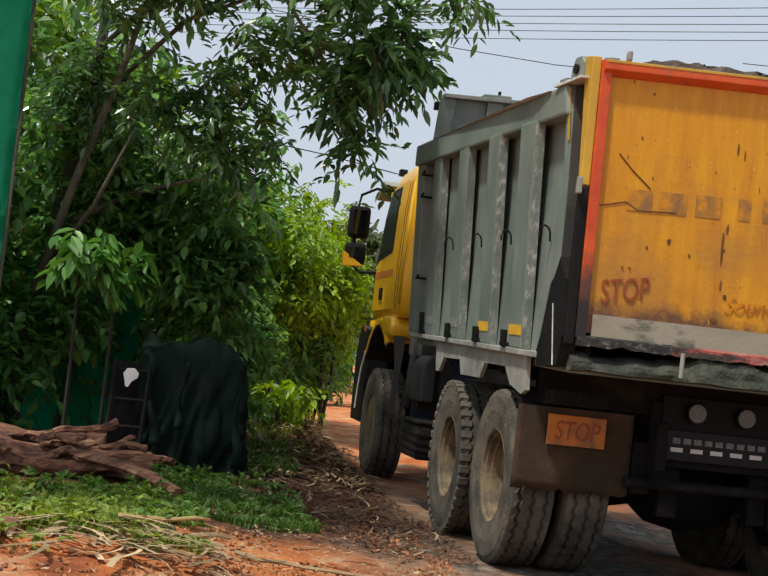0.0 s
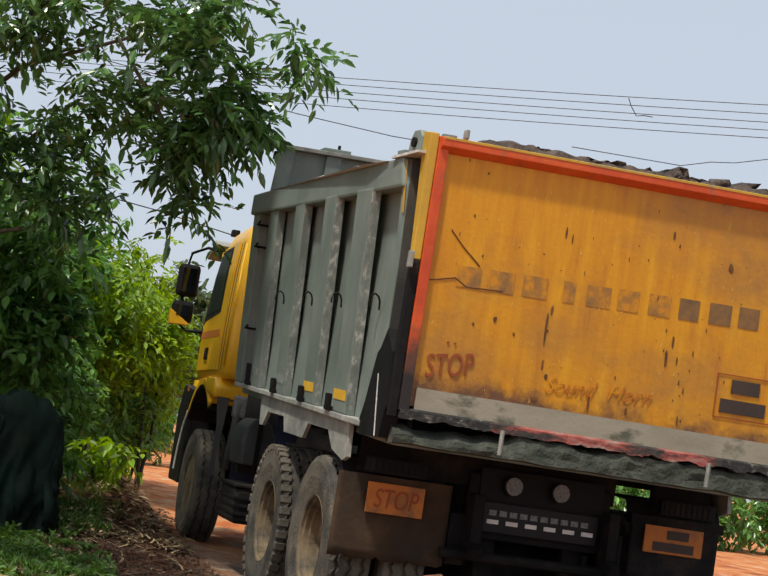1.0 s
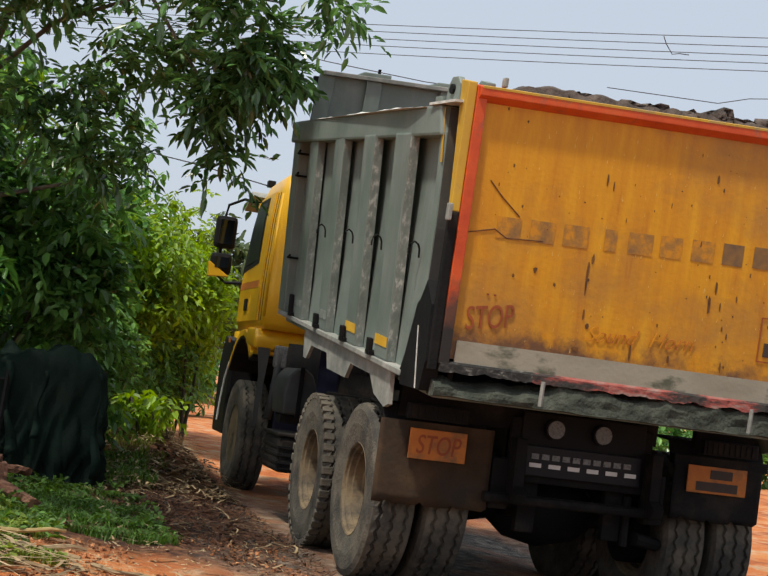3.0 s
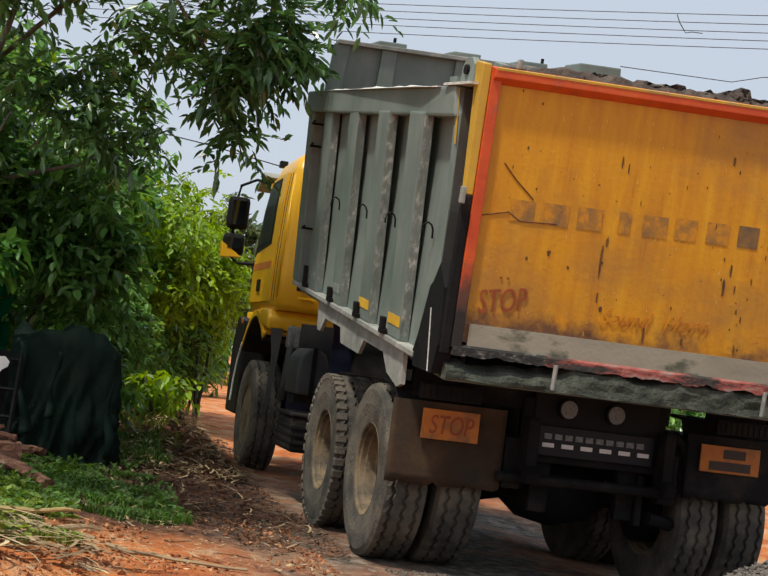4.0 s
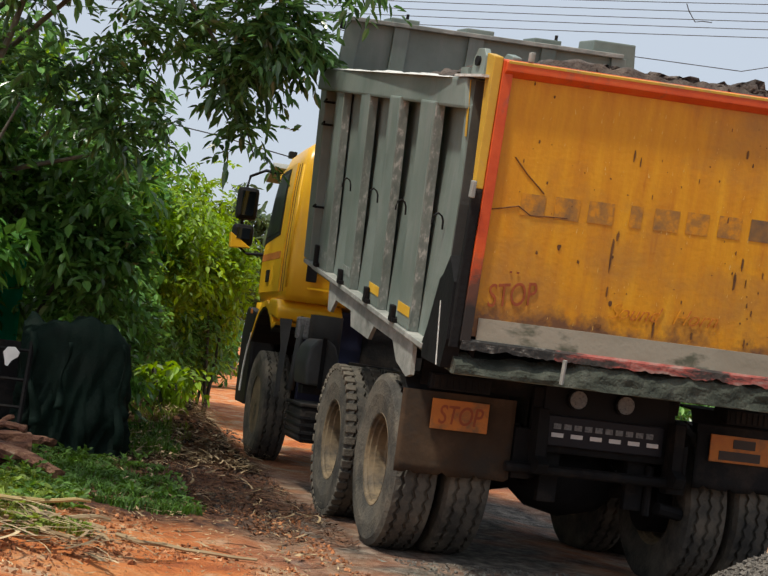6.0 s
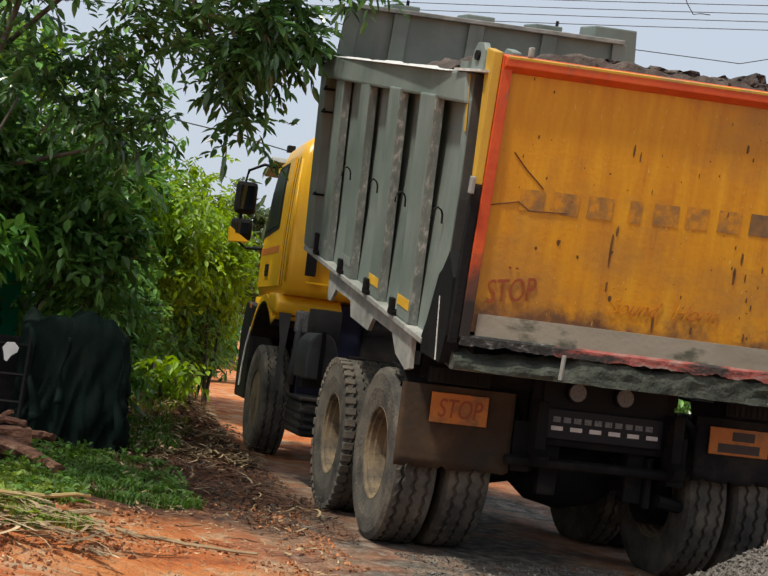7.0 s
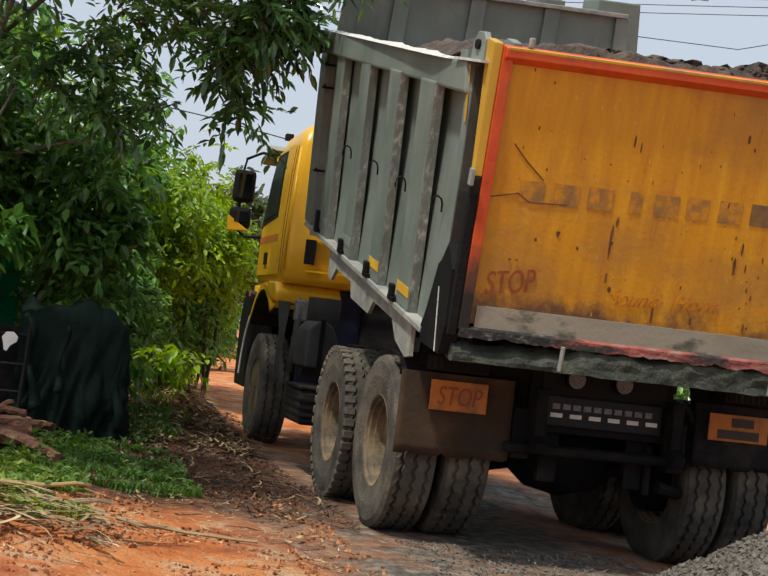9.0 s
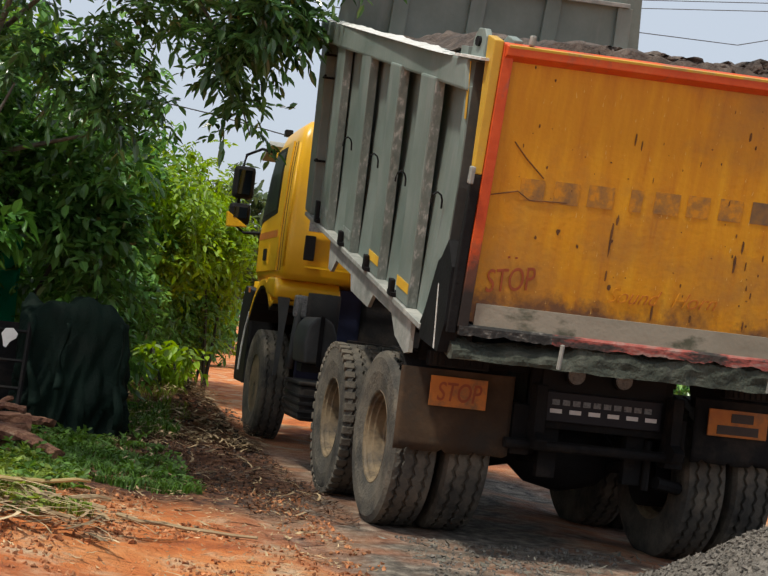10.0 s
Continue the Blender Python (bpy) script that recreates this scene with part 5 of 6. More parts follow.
# bushes along the lane; sun and shade are put into their leaf colours
for i, (lobes, mat, lab, size) in enumerate((
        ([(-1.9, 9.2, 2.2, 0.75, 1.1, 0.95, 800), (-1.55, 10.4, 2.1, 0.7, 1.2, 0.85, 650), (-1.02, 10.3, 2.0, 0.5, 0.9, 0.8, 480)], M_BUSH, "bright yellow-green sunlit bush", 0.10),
        ([(-2.3, 8.4, 1.15, 0.5, 0.7, 0.8, 400), (-1.85, 9.8, 0.95, 0.55, 0.8, 0.7, 360), (-1.15, 10.4, 1.05, 0.45, 0.7, 0.5, 260)], M_SHRUB, "lower leaves of the bright bush, coloured dull for their shade", 0.10),
        ([(-2.9, 9.0, 2.4, 1.2, 1.2, 1.4, 900), (-3.2, 7.6, 1.4, 1.0, 0.9, 1.3, 760)], M_SHRUB, "tall green bush behind the tarp", 0.12),
        ([(-1.15, 11.5, 1.7, 0.65, 1.3, 1.4, 640), (-1.5, 13.0, 2.4, 1.2, 1.4, 1.5, 900)], M_BUSH, "leafy green lane-side bush", 0.11),
        ([(-1.88, 6.8, 0.66, 0.34, 0.35, 0.26, 46), (-1.66, 7.2, 0.6, 0.26, 0.3, 0.2, 26)], M_BUSH, "low fern-like weed beside the lane", 0.13),
        ([(-2.55, 5.4, 0.5, 0.3, 0.4, 0.45, 70)], M_SHRUB, "thin shrub beside the tarp", 0.12),
        ([(-5.3, 9.4, 4.7, 0.9, 0.8, 0.8, 330), (-4.2, 9.8, 4.2, 0.8, 0.8, 0.7, 260)], M_BUSH, "tall sunlit bush over the net", 0.15),
        ([(-1.9, 21, 1.0, 1.2, 0.8, 0.9, 300), (0.1, 22, 0.9, 1.1, 0.8, 0.8, 300), (2.2, 23.5, 1.0, 1.3, 0.8, 0.9, 300)], M_SHRUB, "dry green scrub across the lane", 0.2),
        ([(-5.2, 8.0, 3.0, 2.2, 1.2, 2.8, 760)], M_SHRUB, "dark thicket behind the net", 0.19),
        ([(-3.6, 13.0, 3.2, 2.4, 1.5, 2.6, 760)], M_SHRUB, "tall thicket along the lane", 0.19))):
    bush = tagged(empty("bush"), lab, "bush")
    for cx, cy, cz, rx, ry, rz, n in lobes:
        for pts in ([(cx, cy, -0.03), (cx + 0.1, cy, cz * 0.6), (cx - 0.1, cy + 0.1, cz + rz * 0.4)], [(cx, cy - 0.08, -0.03), (cx - 0.2 * rx, cy - 0.2, cz * 0.6), (cx - 0.5 * rx, cy, cz + rz * 0.3)]):
            bm = bmesh.new()
            limb(bm, pts, 0.03, 0.01, 6)
            part("stem", bm, M_STEM, bush)
    leaves("foliage", cloud(lobes, 20 + i, -0.05, 0.25), mat, bush, "", size, 0.56, 0.40, 7, 0.26, seed=20 + i)

# trees far along the lane and beyond the field
r2 = np.random.default_rng(31)
far = [(-2.5, 24, 4.6, 2.2), (1.2, 34, 4.2, 2.4), (-0.5, 40, 5.5, 3.0), (3.5, 40, 7.2, 2.6), (-8, 20, 6.5, 3.2), (-12, 26, 8.0, 4.0), (9, 52, 4.0, 3.0), (14, 44, 3.6, 2.6), (19, 50, 4.2, 3.0), (25, 52, 4.4, 3.2), (31, 50, 4.6, 3.4), (38, 46, 4.6, 3.4)]
for i, (x, y, h, r) in enumerate(far):
    t = tagged(empty("tree"), "hazy green tree far off by the lane", "tree", group="distant trees")
    bm = bmesh.new()
    limb(bm, [(x, y, -0.1), (x + 0.1, y, h * 0.5), (x, y, h * 0.9)], 0.16, 0.05, 8)
    part("trunk", bm, M_BARK, t)
    lob = [(x + r2.normal(0, r * 0.35), y + r2.normal(0, r * 0.3), h * 0.62 + r2.normal(0, h * 0.12), r * 0.6, r * 0.55, h * 0.30, 150) for k in range(5)]
    leaves("crown", cloud(lob, 40 + i, 0.0, 0.4), M_FAR, t, "", 0.34, 0.5, 0.4, 6, 0.5, seed=40 + i)
for x, y, r in ((9.5, 19, 0.9), (11.5, 20, 1.0), (13.3, 20.5, 1.1), (15.5, 21, 1.2), (7.0, 21, 0.9), (4.6, 22, 0.9), (18, 22, 1.3)):
    b = tagged(empty("bush"), "dusty green roadside bush", "bush", group="roadside bushes")
    bm = bmesh.new()
    limb(bm, [(x, y, 0), (x, y, r)], 0.04, 0.01, 6)
    part("stem", bm, M_STEM, b)
    leaves("foliage", cloud([(x, y, r * 0.75, r * 1.1, r, r * 0.8, 330)], int(50 + x), 0.0, 0.3), M_SHRUB, b, "", 0.2, 0.45, 0.4, 7, 0.3, seed=int(50 + x))


# ---------------------------------------------------------------- grass and litter


def tufts(name, area, count, mat, label, high, seed, wide=0.012):
    r = np.random.default_rng(seed)
    V, F = [], []
    for k in range(count):
        x, y = r.uniform(area[0], area[1]), r.uniform(area[2], area[3])
        if noise.noise((x * 1.3, y * 1.3, seed)) + 0.5 * noise.noise((x * 5, y * 5, seed)) < -0.02:
            continue
        z = ground_z(x, y)
        for j in range(5):
            a, h = r.uniform(0, 6.28), high * r.uniform(0.5, 1.2)
            w = wide * r.uniform(0.7, 1.3)
            dx, dy = math.cos(a), math.sin(a)
            ox, oy = r.normal(0, 0.02, 2)
            b = len(V)
            V += [(x + ox - dy * w, y + oy + dx * w, z - 0.01), (x + ox + dy * w, y + oy - dx * w, z - 0.01), (x + ox + dx * h * 0.35 + dy * w, y + oy + dy * h * 0.35 - dx * w, z + h * 0.7),
                  (x + ox + dx * h * 0.35 - dy * w, y + oy + dy * h * 0.35 + dx * w, z + h * 0.7), (x + ox + dx * h * 0.8, y + oy + dy * h * 0.8, z + h * r.uniform(0.7, 1.0))]
            F += [(b, b + 1, b + 2, b + 3), (b + 3, b + 2, b + 4)]
    me = bpy.data.meshes.new(name)
    me.from_pydata(V, [], F)
    me.materials.append(mat)
    return tagged(new(name, me), label, "grass", kind="stuff")


tufts("grass", (-3.4, -2.2, 0.4, 3.1), 1900, M_GRASS, "short green grass on the verge", 0.07, 61, 0.005)
tufts("grass", (-4.5, -2.95, -1.0, 0.9), 2000, M_GRASS_LIT, "short sunlit grass and weeds by the logs", 0.07, 62, 0.006)
tufts("grass", (-2.6, -2.0, 3.6, 5.5), 300, M_GRASS, "sparse weeds at the foot of the bank", 0.13, 63, 0.006)


def weeds(area, count, seed, label, mat=M_GRASS):
    r = np.random.default_rng(seed)
    spots = []
    for k in range(count):
        x, y = r.uniform(area[0], area[1]), r.uniform(area[2], area[3])
        if noise.noise((x * 1.5, y * 1.5, seed)) > -0.05:
            spots.append((x, y, ground_z(x, y) + r.uniform(0.02, 0.09)))
    ob = leaves("weeds", spots, mat, None, label, 0.055, 0.55, 0.1, 6, 0.07, seed=seed)
    return tagged(ob, label, "weeds", kind="stuff")


weeds((-4.6, -2.95, -0.4, 1.0), 500, 64, "low broad-leaved weeds by the logs", M_GRASS)
weeds((-4.8, -3.2, -1.7, 0.9), 1000, 69, "sunlit broad-leaved weeds round the dry stalks", M_GRASS_LIT)
weeds((-3.4, -2.2, 0.7, 3.2), 420, 65, "low broad-leaved weeds in the grass")


def stalks(area, count, seed, label, span, thick=0.014):
    r = np.random.default_rng(seed)
    V, F = [], []
    for k in range(count):
        x, y, a, L = r.uniform(area[0], area[1]), r.uniform(area[2], area[3]), r.normal(-0.6, 0.6), r.uniform(*span)
        w, bend, z0 = r.uniform(0.004, thick), r.normal(0, 0.5), ground_z(x, y) + r.uniform(0.01, 0.08)
        b = len(V)
        for i in range(6):
            t = i / 5
            px, py = x + L * t * math.cos(a + bend * t), y + L * t * math.sin(a + bend * t)
            z = max(ground_z(px, py) + 0.012, z0 + 0.05 * math.sin(t * 3.1) * L)
            V += [(px - w * math.sin(a), py + w * math.cos(a), z), (px + w * math.sin(a), py - w * math.cos(a), z + w * 0.2)]
            if i:
                F.append((b + 2 * i - 2, b + 2 * i - 1, b + 2 * i + 1, b + 2 * i))
    me = bpy.data.meshes.new("straw")
    me.from_pydata(V, [], F)
    me.materials.append(M_STALK)
    return tagged(new("straw", me), label, "straw", kind="stuff")


stalks((-4.0, -2.95, -1.7, -0.5), 130, 66, "pale dry stalks and bark strips heaped on the soil", (0.15, 0.55), 0.020)
stalks((-2.7, -1.4, 0.5, 8.5), 330, 67, "dry straw strewn along the bank", (0.1, 0.4))
stalks((-3.2, -1.6, -2.2, 0.2), 60, 68, "scattered straw on the orange soil", (0.05, 0.25))


stalks((-2.4, -1.35, 3.4, 8.6), 2400, 75, "pale dry straw heaped on the bank", (0.08, 0.34), 0.011)
tufts("grass", (-2.5, -1.75, 4.8, 8.4), 260, M_GRASS_LIT, "sparse yellow-green grass on the bank", 0.11, 76, 0.005)


def litter(name, area, count, label, seed, size=(0.02, 0.075), mat=M_STRAW):
    r = np.random.default_rng(seed)
    V, F = [], []
    for k in range(count):
        x, y = r.uniform(area[0], area[1]), r.uniform(area[2], area[3])
        if noise.noise((x * 0.9, y * 0.9, seed + 0.5)) < -0.15 or (abs(x) < 1.3 and y > -0.7):
            continue
        z = ground_z(x, y)
        a, L = r.uniform(0, 6.28), r.uniform(*size)
        w = L * r.uniform(0.05, 0.20)
        u, s = np.array([math.cos(a), math.sin(a), r.normal(0, 0.18)]), np.array([-math.sin(a), math.cos(a), r.normal(0, 0.3)])
        p = np.array([x, y, z + 0.012 + 0.02 * r.uniform()])
        b = len(V)
        V += [tuple(p), tuple(p + u * L * 0.5 + s * w), tuple(p + u * L + (0, 0, 0.01)), tuple(p + u * L * 0.5 - s * w)]
        F += [(b, b + 1, b + 2), (b, b + 2, b + 3)]
    me = bpy.data.meshes.new(name)
    me.from_pydata(V, [], F)
    me.materials.append(mat)
    return tagged(new(name, me), label, "litter", kind="stuff")


litter("dry_litter", (-2.9, -1.2, -0.3, 9.5), 11000, "dry brown leaves and straw trodden into the soil", 71)
litter("dark_litter", (-1.3, 0.6, -2.0, -0.45), 500, "dark grey trodden bark and dirt crumbs", 73, (0.015, 0.07), M_BARK)
litter("straw_shreds", (-4.2, -1.6, -2.4, 1.0), 900, "scattered straw and bark shreds", 72, (0.012, 0.045), M_STALK)


def gravel(name, count, seed, place, label, sizes=(0.008, 0.028), mat=M_GRAVEL):
    r = np.random.default_rng(seed)
    V, F = [], []
    base = np.array([(1, 0, 0), (-0.5, 0.87, 0), (-0.5, -0.87, 0), (0, 0, 0.9), (0, 0, -0.9)])
    tris = [(0, 1, 3), (1, 2, 3), (2, 0, 3), (1, 0, 4), (2, 1, 4), (0, 2, 4)]
    for k in range(count):
        p = place(r)
        if p is None:
            continue
        R3 = Euler(r.uniform(0, 6.28, 3)).to_matrix()
        s = r.uniform(*sizes)
        b = len(V)
        V += [tuple(np.array(R3 @ Vector(v * s * r.uniform(0.7, 1.3))) + p) for v in base]
        F += [tuple(b + i for i in t) for t in tris]
    me = bpy.data.meshes.new(name)
    me.from_pydata(V, [], F)
    me.materials.append(mat)
    return tagged(new(name, me), label, "gravel", kind="stuff")


# heap of crushed stone behind the truck
HX, HY, HR, HH = 0.96, -2.0, 1.2, 0.68


def heap_z(x, y):
    d = math.hypot(x - HX, (y - HY) * 1.15) / HR
    return HH * max(-0.1, 1 - d) + 0.03 * noise.noise((x * 4, y * 4, 1.0))


bm = bmesh.new()
bmesh.ops.create_grid(bm, x_segments=60, y_segments=60, size=HR * 1.15)
for v in bm.verts:
    v.co = Vector((v.co.x + HX, v.co.y + HY, 0))
    v.co.z = heap_z(v.co.x, v.co.y) + 0.006 * noise.noise(v.co * 30)
tagged(part("stone_mound", bm, M_GRAVEL, None, "", True), "heap of grey crushed stone on the ground", "gravel heap")


def on_heap(r):
    a, d = r.uniform(0, 6.28), HR * math.sqrt(r.uniform(0, 1))
    x, y = HX + d * math.cos(a), HY + d * math.sin(a)
    z = heap_z(x, y)
    return np.array([x, y, max(z, ground_z(x, y)) + 0.004])


gravel("heap_stones", 5200, 81, on_heap, "loose grey stone chips on the heap")


def on_lane(r):
    x, y = r.uniform(-1.3, 2.6), r.uniform(-2.6, 1.2)
    if noise.noise((x * 1.1, y * 1.1, 4.0)) < -0.1 or (abs(x) < 1.3 and y > -0.5):
        return None
    return np.array([x, y, ground_z(x, y) + 0.004])


gravel("lane_stones", 6000, 82, on_lane, "grey stone chips strewn on the lane", (0.004, 0.018))


def on_soil(r):
    x, y = r.uniform(-4.2, -1.5), r.uniform(-2.6, 1.2)
    if noise.noise((x * 1.6, y * 1.6, 14.0)) + 0.4 * noise.noise((x * 6, y * 6, 2.0)) < -0.02 or (abs(x) < 1.3 and y > -0.5):
        return None
    return np.array([x, y, ground_z(x, y) + 0.003])


gravel("soil_crumbs", 5000, 83, on_soil, "red-brown crumbs of broken laterite on the soil", (0.004, 0.020), M_CLOD)


def on_bank(r):
    x, y = r.uniform(-2.4, -0.9), r.uniform(0.6, 8.0)
    if noise.noise((x * 1.9, y * 1.9, 24.0)) < -0.05 or (x > -1.28 and -0.5 < y < 6):
        return None
    return np.array([x, y, ground_z(x, y) + 0.004])


gravel("dark_crumbs", 1800, 84, on_bank, "dark clods and bark crumbs trodden into the bank", (0.006, 0.032), M_SOIL)

# ---------------------------------------------------------------- left verge: tarp, rack, logs, net


def tarp_cover():
    bm = bmesh.new()
    n, rows = 160, 40
    x0, x1, y0, y1, top = -3.40, -2.52, 3.35, 4.05, 1.07
    cx, cy, hx, hy = (x0 + x1) / 2, (y0 + y1) / 2, (x1 - x0) / 2, (y1 - y0) / 2
    rings = []
    for j in range(rows + 1):
        t = j / rows
        ring = []
        for k in range(n):
            a = k * math.tau / n
            c, s = math.cos(a), math.sin(a)
            q = 1 / max(abs(c) ** 14 + abs(s) ** 14, 1e-6) ** (1 / 14)
            if t < 0.3:
                f = t / 0.3 * 0.985
                z = top - 0.05 * f ** 6 + 0.06 * (0.3 - abs(noise.noise((c * f * 4, s * f * 4, 11.0)))) + 0.16 * noise.noise((c * f * 2, s * f * 2, 3.0)) - 0.05 * (c * f)
            else:
                f = 1.0
                z = (top - 0.05) * (1 - (t - 0.3) / 0.7) - 0.05 * c * (1 - (t - 0.3) / 0.7)
            d = max(0.0, t - 0.3)
            fold = 1 + d * (0.30 * noise.noise((k * 0.16, d * 2.5, 1.0)) + 0.55 * (0.3 - abs(noise.noise((k * 0.20 + d * 5, d * 2.4, 7.0)))) + 0.34 * (0.25 - abs(noise.noise((k * 0.45 - d * 9, d * 4, 3.0))))) + 0.03 * noise.noise((k * 0.3, d * 8, 4.0)) - 0.02 * d
            z -= 0.34 * max(0.0, -c * q * f - 0.45) * max(0.0, -s * q * f + 0.3) * (z / top)
            z += 0.02 * noise.noise((c * f * 6, s * f * 6, t * 5)) * (z / top)
            ring.append(bm.verts.new((cx + 0.05 * (1 - t) * -1 + hx * q * c * f * fold, cy + hy * q * s * f * fold, max(0.03, z))))
        rings.append(ring)
    for A, B in zip(rings, rings[1:]):
        for k in range(n):
            bm.faces.new((A[k], A[(k + 1) % n], B[(k + 1) % n], B[k]))
    thing = tagged(empty("tarpaulin"), "dark green tarpaulin draped over a stack", "tarpaulin")
    part("cover", bm, M_TARP, thing, "dark green draped sheet", True)
    # torn strips that hang loose before the sheet
    for x, w, z0, z1, lean in ((-3.36, 0.10, 1.0, 0.25, 0.10), (-3.05, 0.07, 0.95, 0.40, -0.05), (-2.62, 0.08, 0.98, 0.12, 0.04)):
        bm = bmesh.new()
        rows = []
        for i in range(15):
            t = i / 14
            c, h = x + lean * t + 0.02 * math.sin(9 * t), w * (0.6 + 0.4 * math.sin(5 * t + x)) / 2
            y = 3.30 - 0.05 * t + 0.02 * math.sin(14 * t + x * 5)
            rows.append([bm.verts.new((c + sx * h, y + dy + 0.012 * sx, z0 + (z1 - z0) * t)) for sx, dy in ((-1, 0), (1, 0), (1, 0.006), (-1, 0.006))])
        for A, B in zip(rows, rows[1:]):
            for k in range(4):
                bm.faces.new((A[k], A[(k + 1) % 4], B[(k + 1) % 4], B[k]))
        bm.faces.new(rows[0])
        bm.faces.new(rows[-1])
        part("torn_strip", bm, M_TARP, thing, "loose torn strip of the sheet", True)
    return thing


tarp_cover()

# slatted rack leaning beside the tarp, with a white rag
rack = tagged(empty("wooden_rack"), "dark wooden rack with a white rag beside the tarpaulin", "rack")
for x in (-3.66, -3.38):
    part("upright", tube(bmesh.new(), [(x, 3.22, 0.05), (x + 0.03, 3.30, 0.92)], 0.022, 6), M_DARK, rack)
for z in (0.16, 0.38, 0.60, 0.84):
    part("rung", tube(bmesh.new(), [(-3.67, 3.22 + z * 0.1, z), (-3.35, 3.22 + z * 0.1, z)], 0.016, 6), M_DARK, rack)
part("side_board", box(bmesh.new(), -3.68, -3.30, 3.7, 3.74, 0.05, 0.90), M_DARK, rack)
bm = prism(bmesh.new(), [(-3.57, 0.81), (-3.54, 0.855), (-3.48, 0.86), (-3.44, 0.82), (-3.45, 0.78), (-3.50, 0.75), (-3.52, 0.70), (-3.545, 0.71), (-3.55, 0.76)], 3.25, 3.27, 0.004, "y")
part("rag", bm, M_WHITE, rack, "crumpled white rag")

# split logs and bark
r3 = np.random.default_rng(91)


def split_log(p, q, r, seed, label="split reddish log with torn bark"):
    bm = bmesh.new()
    n, seg = 16, 7
    P, Q = Vector(p), Vector(q)
    d = (Q - P).normalized()
    u = d.cross(Vector((0, 0, 1))).normalized()
    w = u.cross(d)
    rings = []
    for i in range(n + 1):
        t = i / n
        c = P.lerp(Q, t) + u * 0.03 * noise.noise((t * 4, seed, 2.0)) + w * 0.02 * math.sin(t * 5 + seed)
        ring = []
        for k in range(seg):
            a = k * math.tau / seg
            rr = r * (1 + 0.55 * noise.noise((math.cos(a) * 1.5, math.sin(a) * 1.5 + seed, t * 5)) + 0.35 * noise.noise((math.cos(a) * 4, math.sin(a) * 4 + seed, t * 16))) * (0.75 + 0.25 * math.sin(math.pi * min(1, t * 3 + 0.15) * 0.5))
            ring.append(bm.verts.new(c + u * rr * math.cos(a) * 1.35 + w * rr * math.sin(a) * 0.75))
        rings.append(ring)
    for A, B in zip(rings, rings[1:]):
        for k in range(seg):
            bm.faces.new((A[k], A[(k + 1) % seg], B[(k + 1) % seg], B[k]))
    bm.faces.new(rings[0][::-1])
    bm.faces.new(rings[-1])
    return tagged(part("split_log", bm, M_WOOD, None), label, "log", group="split logs")


split_log((-4.75, 1.70, 0.23), (-3.28, 1.85, 0.23), 0.115, 1)
split_log((-4.95, 2.10, 0.34), (-3.62, 2.05, 0.31), 0.10, 2)
split_log((-4.30, 1.45, 0.19), (-3.30, 1.60, 0.19), 0.085, 3)
split_log((-4.55, 1.35, 0.20), (-3.60, 1.70, 0.20), 0.075, 4)
split_log((-3.80, 1.50, 0.30), (-3.08, 0.82, 0.16), 0.05, 5, "broken dark bark slab leaning on the logs")
split_log((-4.90, 1.60, 0.24), (-4.30, 2.30, 0.24), 0.10, 6)

for k in range(14):
    x, y = r3.uniform(-4.7, -3.5), r3.uniform(1.3, 2.1)
    a, L = r3.normal(0.1, 0.5), r3.uniform(0.25, 0.6)
    z = 0.20 + r3.uniform(0.0, 0.18)
    split_log((x, y, z), (x + L * math.cos(a), y + L * math.sin(a), max(0.18, z + r3.normal(0, 0.06))), r3.uniform(0.02, 0.045), 10 + k, "torn reddish bark splinter on the log pile")

# sticks lying about
for p, q, r, mat, lab in (((-3.43, -0.64, 0.06), (-2.92, -0.15, 0.06), 0.017, M_POLE, "pale yellow bamboo stick on the grass"), ((-2.80, -0.85, 0.03), (-2.08, -1.12, 0.03), 0.014, M_STALK, "thin pale twig on the soil"),
                          ((-3.6, -0.7, 0.08), (-3.05, -1.3, 0.07), 0.02, M_STALK, "dry pale plant stalk on the soil"), ((-3.9, -0.6, 0.08), (-3.15, -1.15, 0.08), 0.018, M_STALK, "dry pale plant stalk on the soil"), ((-3.3, -0.45, 0.07), (-2.85, -0.7, 0.06), 0.022, M_STALK, "dry pale plant stalk on the soil"),
                          ((-3.75, -0.35, 0.08), (-3.25, -0.95, 0.08), 0.016, M_STALK, "dry pale plant stalk on the soil"), ((-3.05, -0.55, 0.07), (-2.80, -0.25, 0.07), 0.02, M_STALK, "curled dry bark strip")):
    bm = bmesh.new()
    P, Q = Vector(p), Vector(q)
    pts = [P.lerp(Q, i / 6) + Vector((0, 0, 0.01 * math.sin(i * 1.7) + 0.012 * math.sin(i * 0.9))) for i in range(7)]
    pts = [Vector((a.x, a.y, ground_z(a.x, a.y) + r * 0.7 + (0.075 if mat is M_POLE else 0.012))) for a in pts]
    limb(bm, pts, r, r * 0.6, 6)
    tagged(part("stick", bm, mat, None), lab, "stick", group="fallen sticks")
bm = box(bmesh.new(), -4.08, -3.92, -1.28, -1.08, 0.05, 0.17, 0.012)
tagged(part("brick", bm, M_WOOD, None), "worn red laterite brick on the grass", "brick")


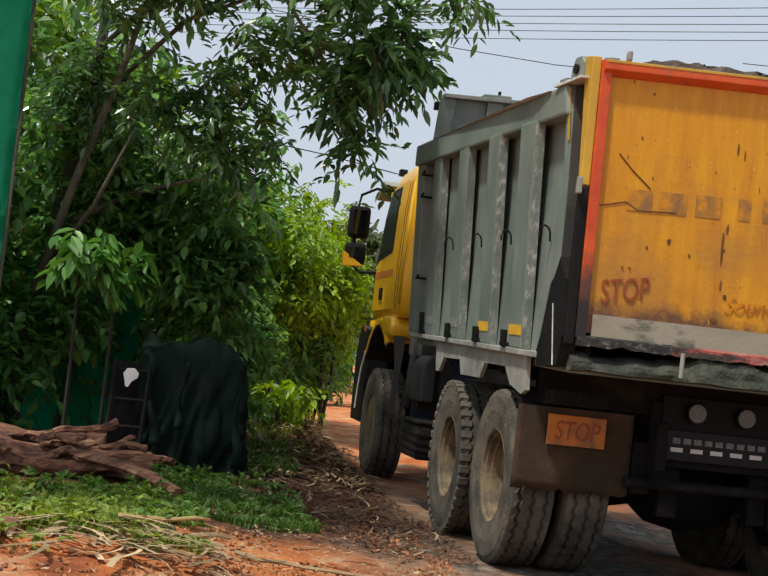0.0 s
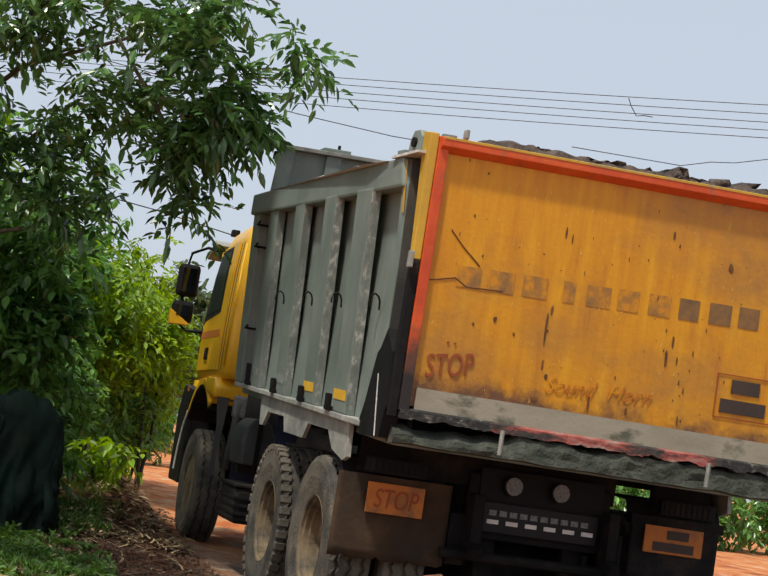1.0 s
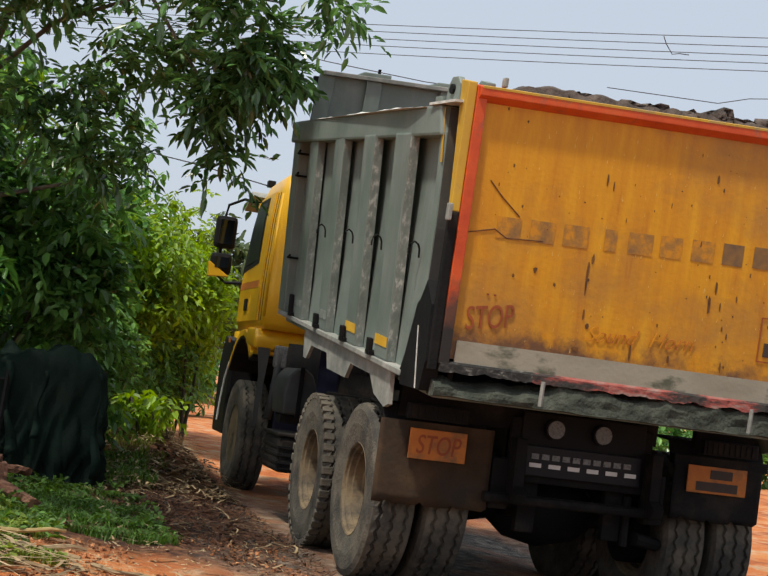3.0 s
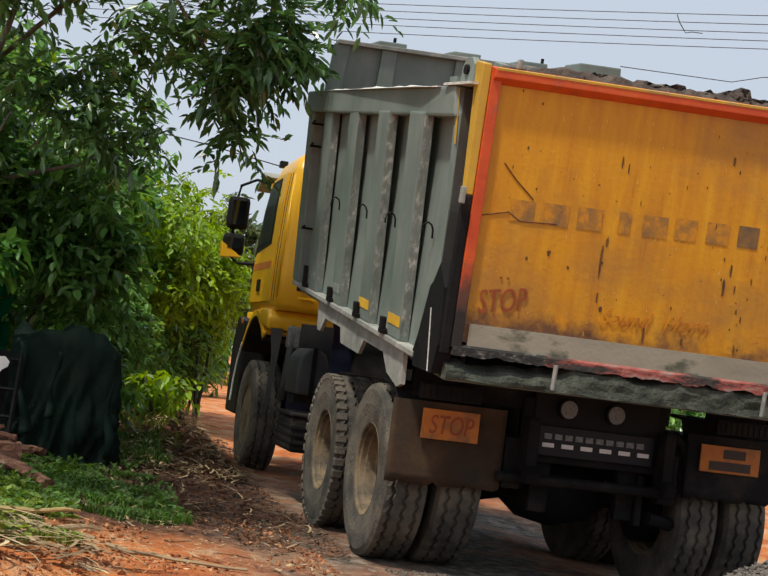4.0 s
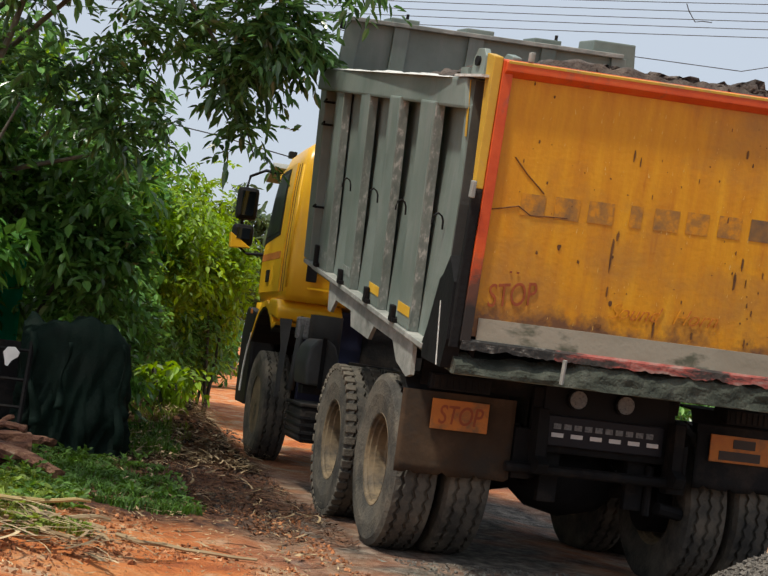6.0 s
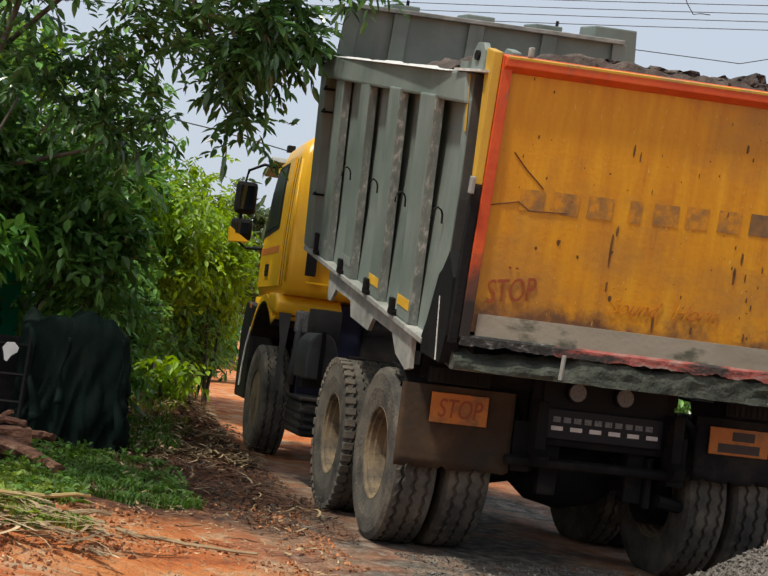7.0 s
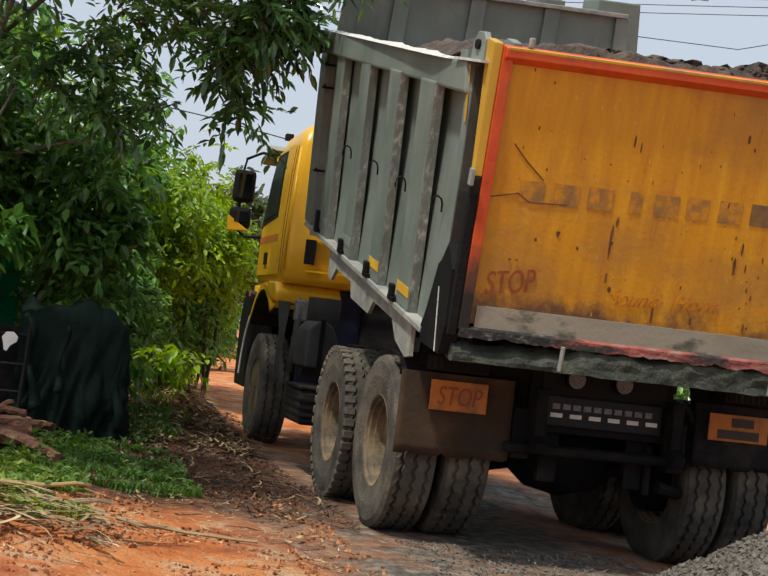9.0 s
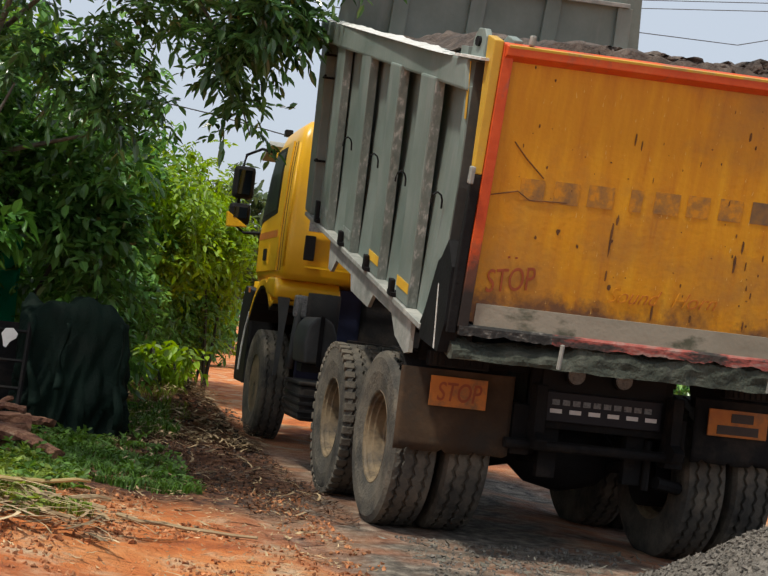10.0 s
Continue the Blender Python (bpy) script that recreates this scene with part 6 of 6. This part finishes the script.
def net_sheet(name, p, q, z0, z1, label, nx=40, nz=30, wave=0.05):
    bm = bmesh.new()
    P, Q = Vector(p), Vector(q)
    d = (Q - P).normalized()
    nrm = Vector((-d.y, d.x))
    rows = []
    for j in range(nz + 1):
        row = []
        for i in range(nx + 1):
            t = i / nx
            c = P.lerp(Q, t) + nrm * wave * (noise.noise((t * 9, j * 0.12, 0.0)) + 0.5 * math.sin(t * 30))
            row.append(bm.verts.new((c.x, c.y, z0 + (z1 - z0) * j / nz + 0.04 * noise.noise((t * 6, 0, 2.0)) * j / nz)))
        rows.append(row)
    for A, B in zip(rows, rows[1:]):
        for i in range(nx):
            bm.faces.new((A[i], A[i + 1], B[i + 1], B[i]))
    bmesh.ops.solidify(bm, geom=bm.faces[:], thickness=0.006)
    return tagged(part(name, bm, M_NET, None, "", True), label, "shade net")


net_sheet("shade_net", (-7.5, 3.1), (-4.66, 3.35), 0.0, 5.4, "tall green shade net hung as a screen")
net_sheet("shade_net", (-5.4, 5.9), (-3.5, 5.6), 0.0, 1.7, "green shade net fence behind the shrub")
tagged(part("net_post", tube(bmesh.new(), [(-4.65, 3.36, -0.1), (-4.65, 3.36, 5.5)], 0.02, 8), M_BARK, None), "rough wooden post holding the net", "post")

# ---------------------------------------------------------------- overhead wires
for za, zb in ((8.45, 8.36), (8.36, 8.16), (8.23, 7.99), (8.09, 7.84), (7.89, 7.71)):
    A, B = Vector((-9.0, 26.7, za)), Vector((17.0, 9.0, zb))
    pts = [A.lerp(B, i / 24) - Vector((0, 0, 0.25 * 4 * (i / 24) * (1 - i / 24) - 0.235)) for i in range(25)]
    tagged(part("power_line", tube(bmesh.new(), pts, 0.008, 5), M_CABLE, None), "thin dark overhead power line", "cable", group="power lines")
for pts, r, lab in (([(7.51, 15.2, 8.32), (7.58, 15.2, 8.18), (7.72, 15.2, 8.01), (7.86, 15.2, 8.05), (8.06, 15.2, 8.06)], 0.009, "crooked loose wire end hanging from the lines"),
                    ([(-3.0, 14, 6.62), (0.0, 14, 6.44), (1.03, 14, 6.38), (2.72, 14, 6.35), (6.0, 14, 6.5)], 0.008, "thin sagging service wire"),
                    ([(-4.5, 14, 4.75), (-1.92, 14, 4.42), (-0.97, 14, 4.34), (0.18, 14, 4.19), (2.5, 14, 3.9)], 0.010, "thin sagging service wire behind the cab"),
                    ([(6.0, 14, 6.85), (8.15, 14, 6.95), (8.75, 14, 7.14), (9.22, 14, 7.22), (9.9, 14, 7.43), (13, 14, 8.2)], 0.008, "thin crooked service wire")):
    tagged(part("service_wire", tube(bmesh.new(), pts, r, 5), M_CABLE, None), lab, "cable")


def motions():
    tilt = ((0.0, 0.0280), (0.5, 0.0450), (1.0, 0.0559), (1.5, 0.0725), (2.0, 0.0858), (2.5, 0.0942), (4.0, 0.1295), (4.5, 0.1360), (5.0, 0.1450), (5.5, 0.1511), (7.0, 0.1738), (7.5, 0.1803), (8.0, 0.1885), (8.5, 0.1953), (9.0, 0.2024), (9.5, 0.2076), (10.0, 0.2164))
    walk(dump_bed, [(t, pose(0, PIVOT_Y, PIVOT_Z, math.degrees(a))) for t, a in tilt])


motions()
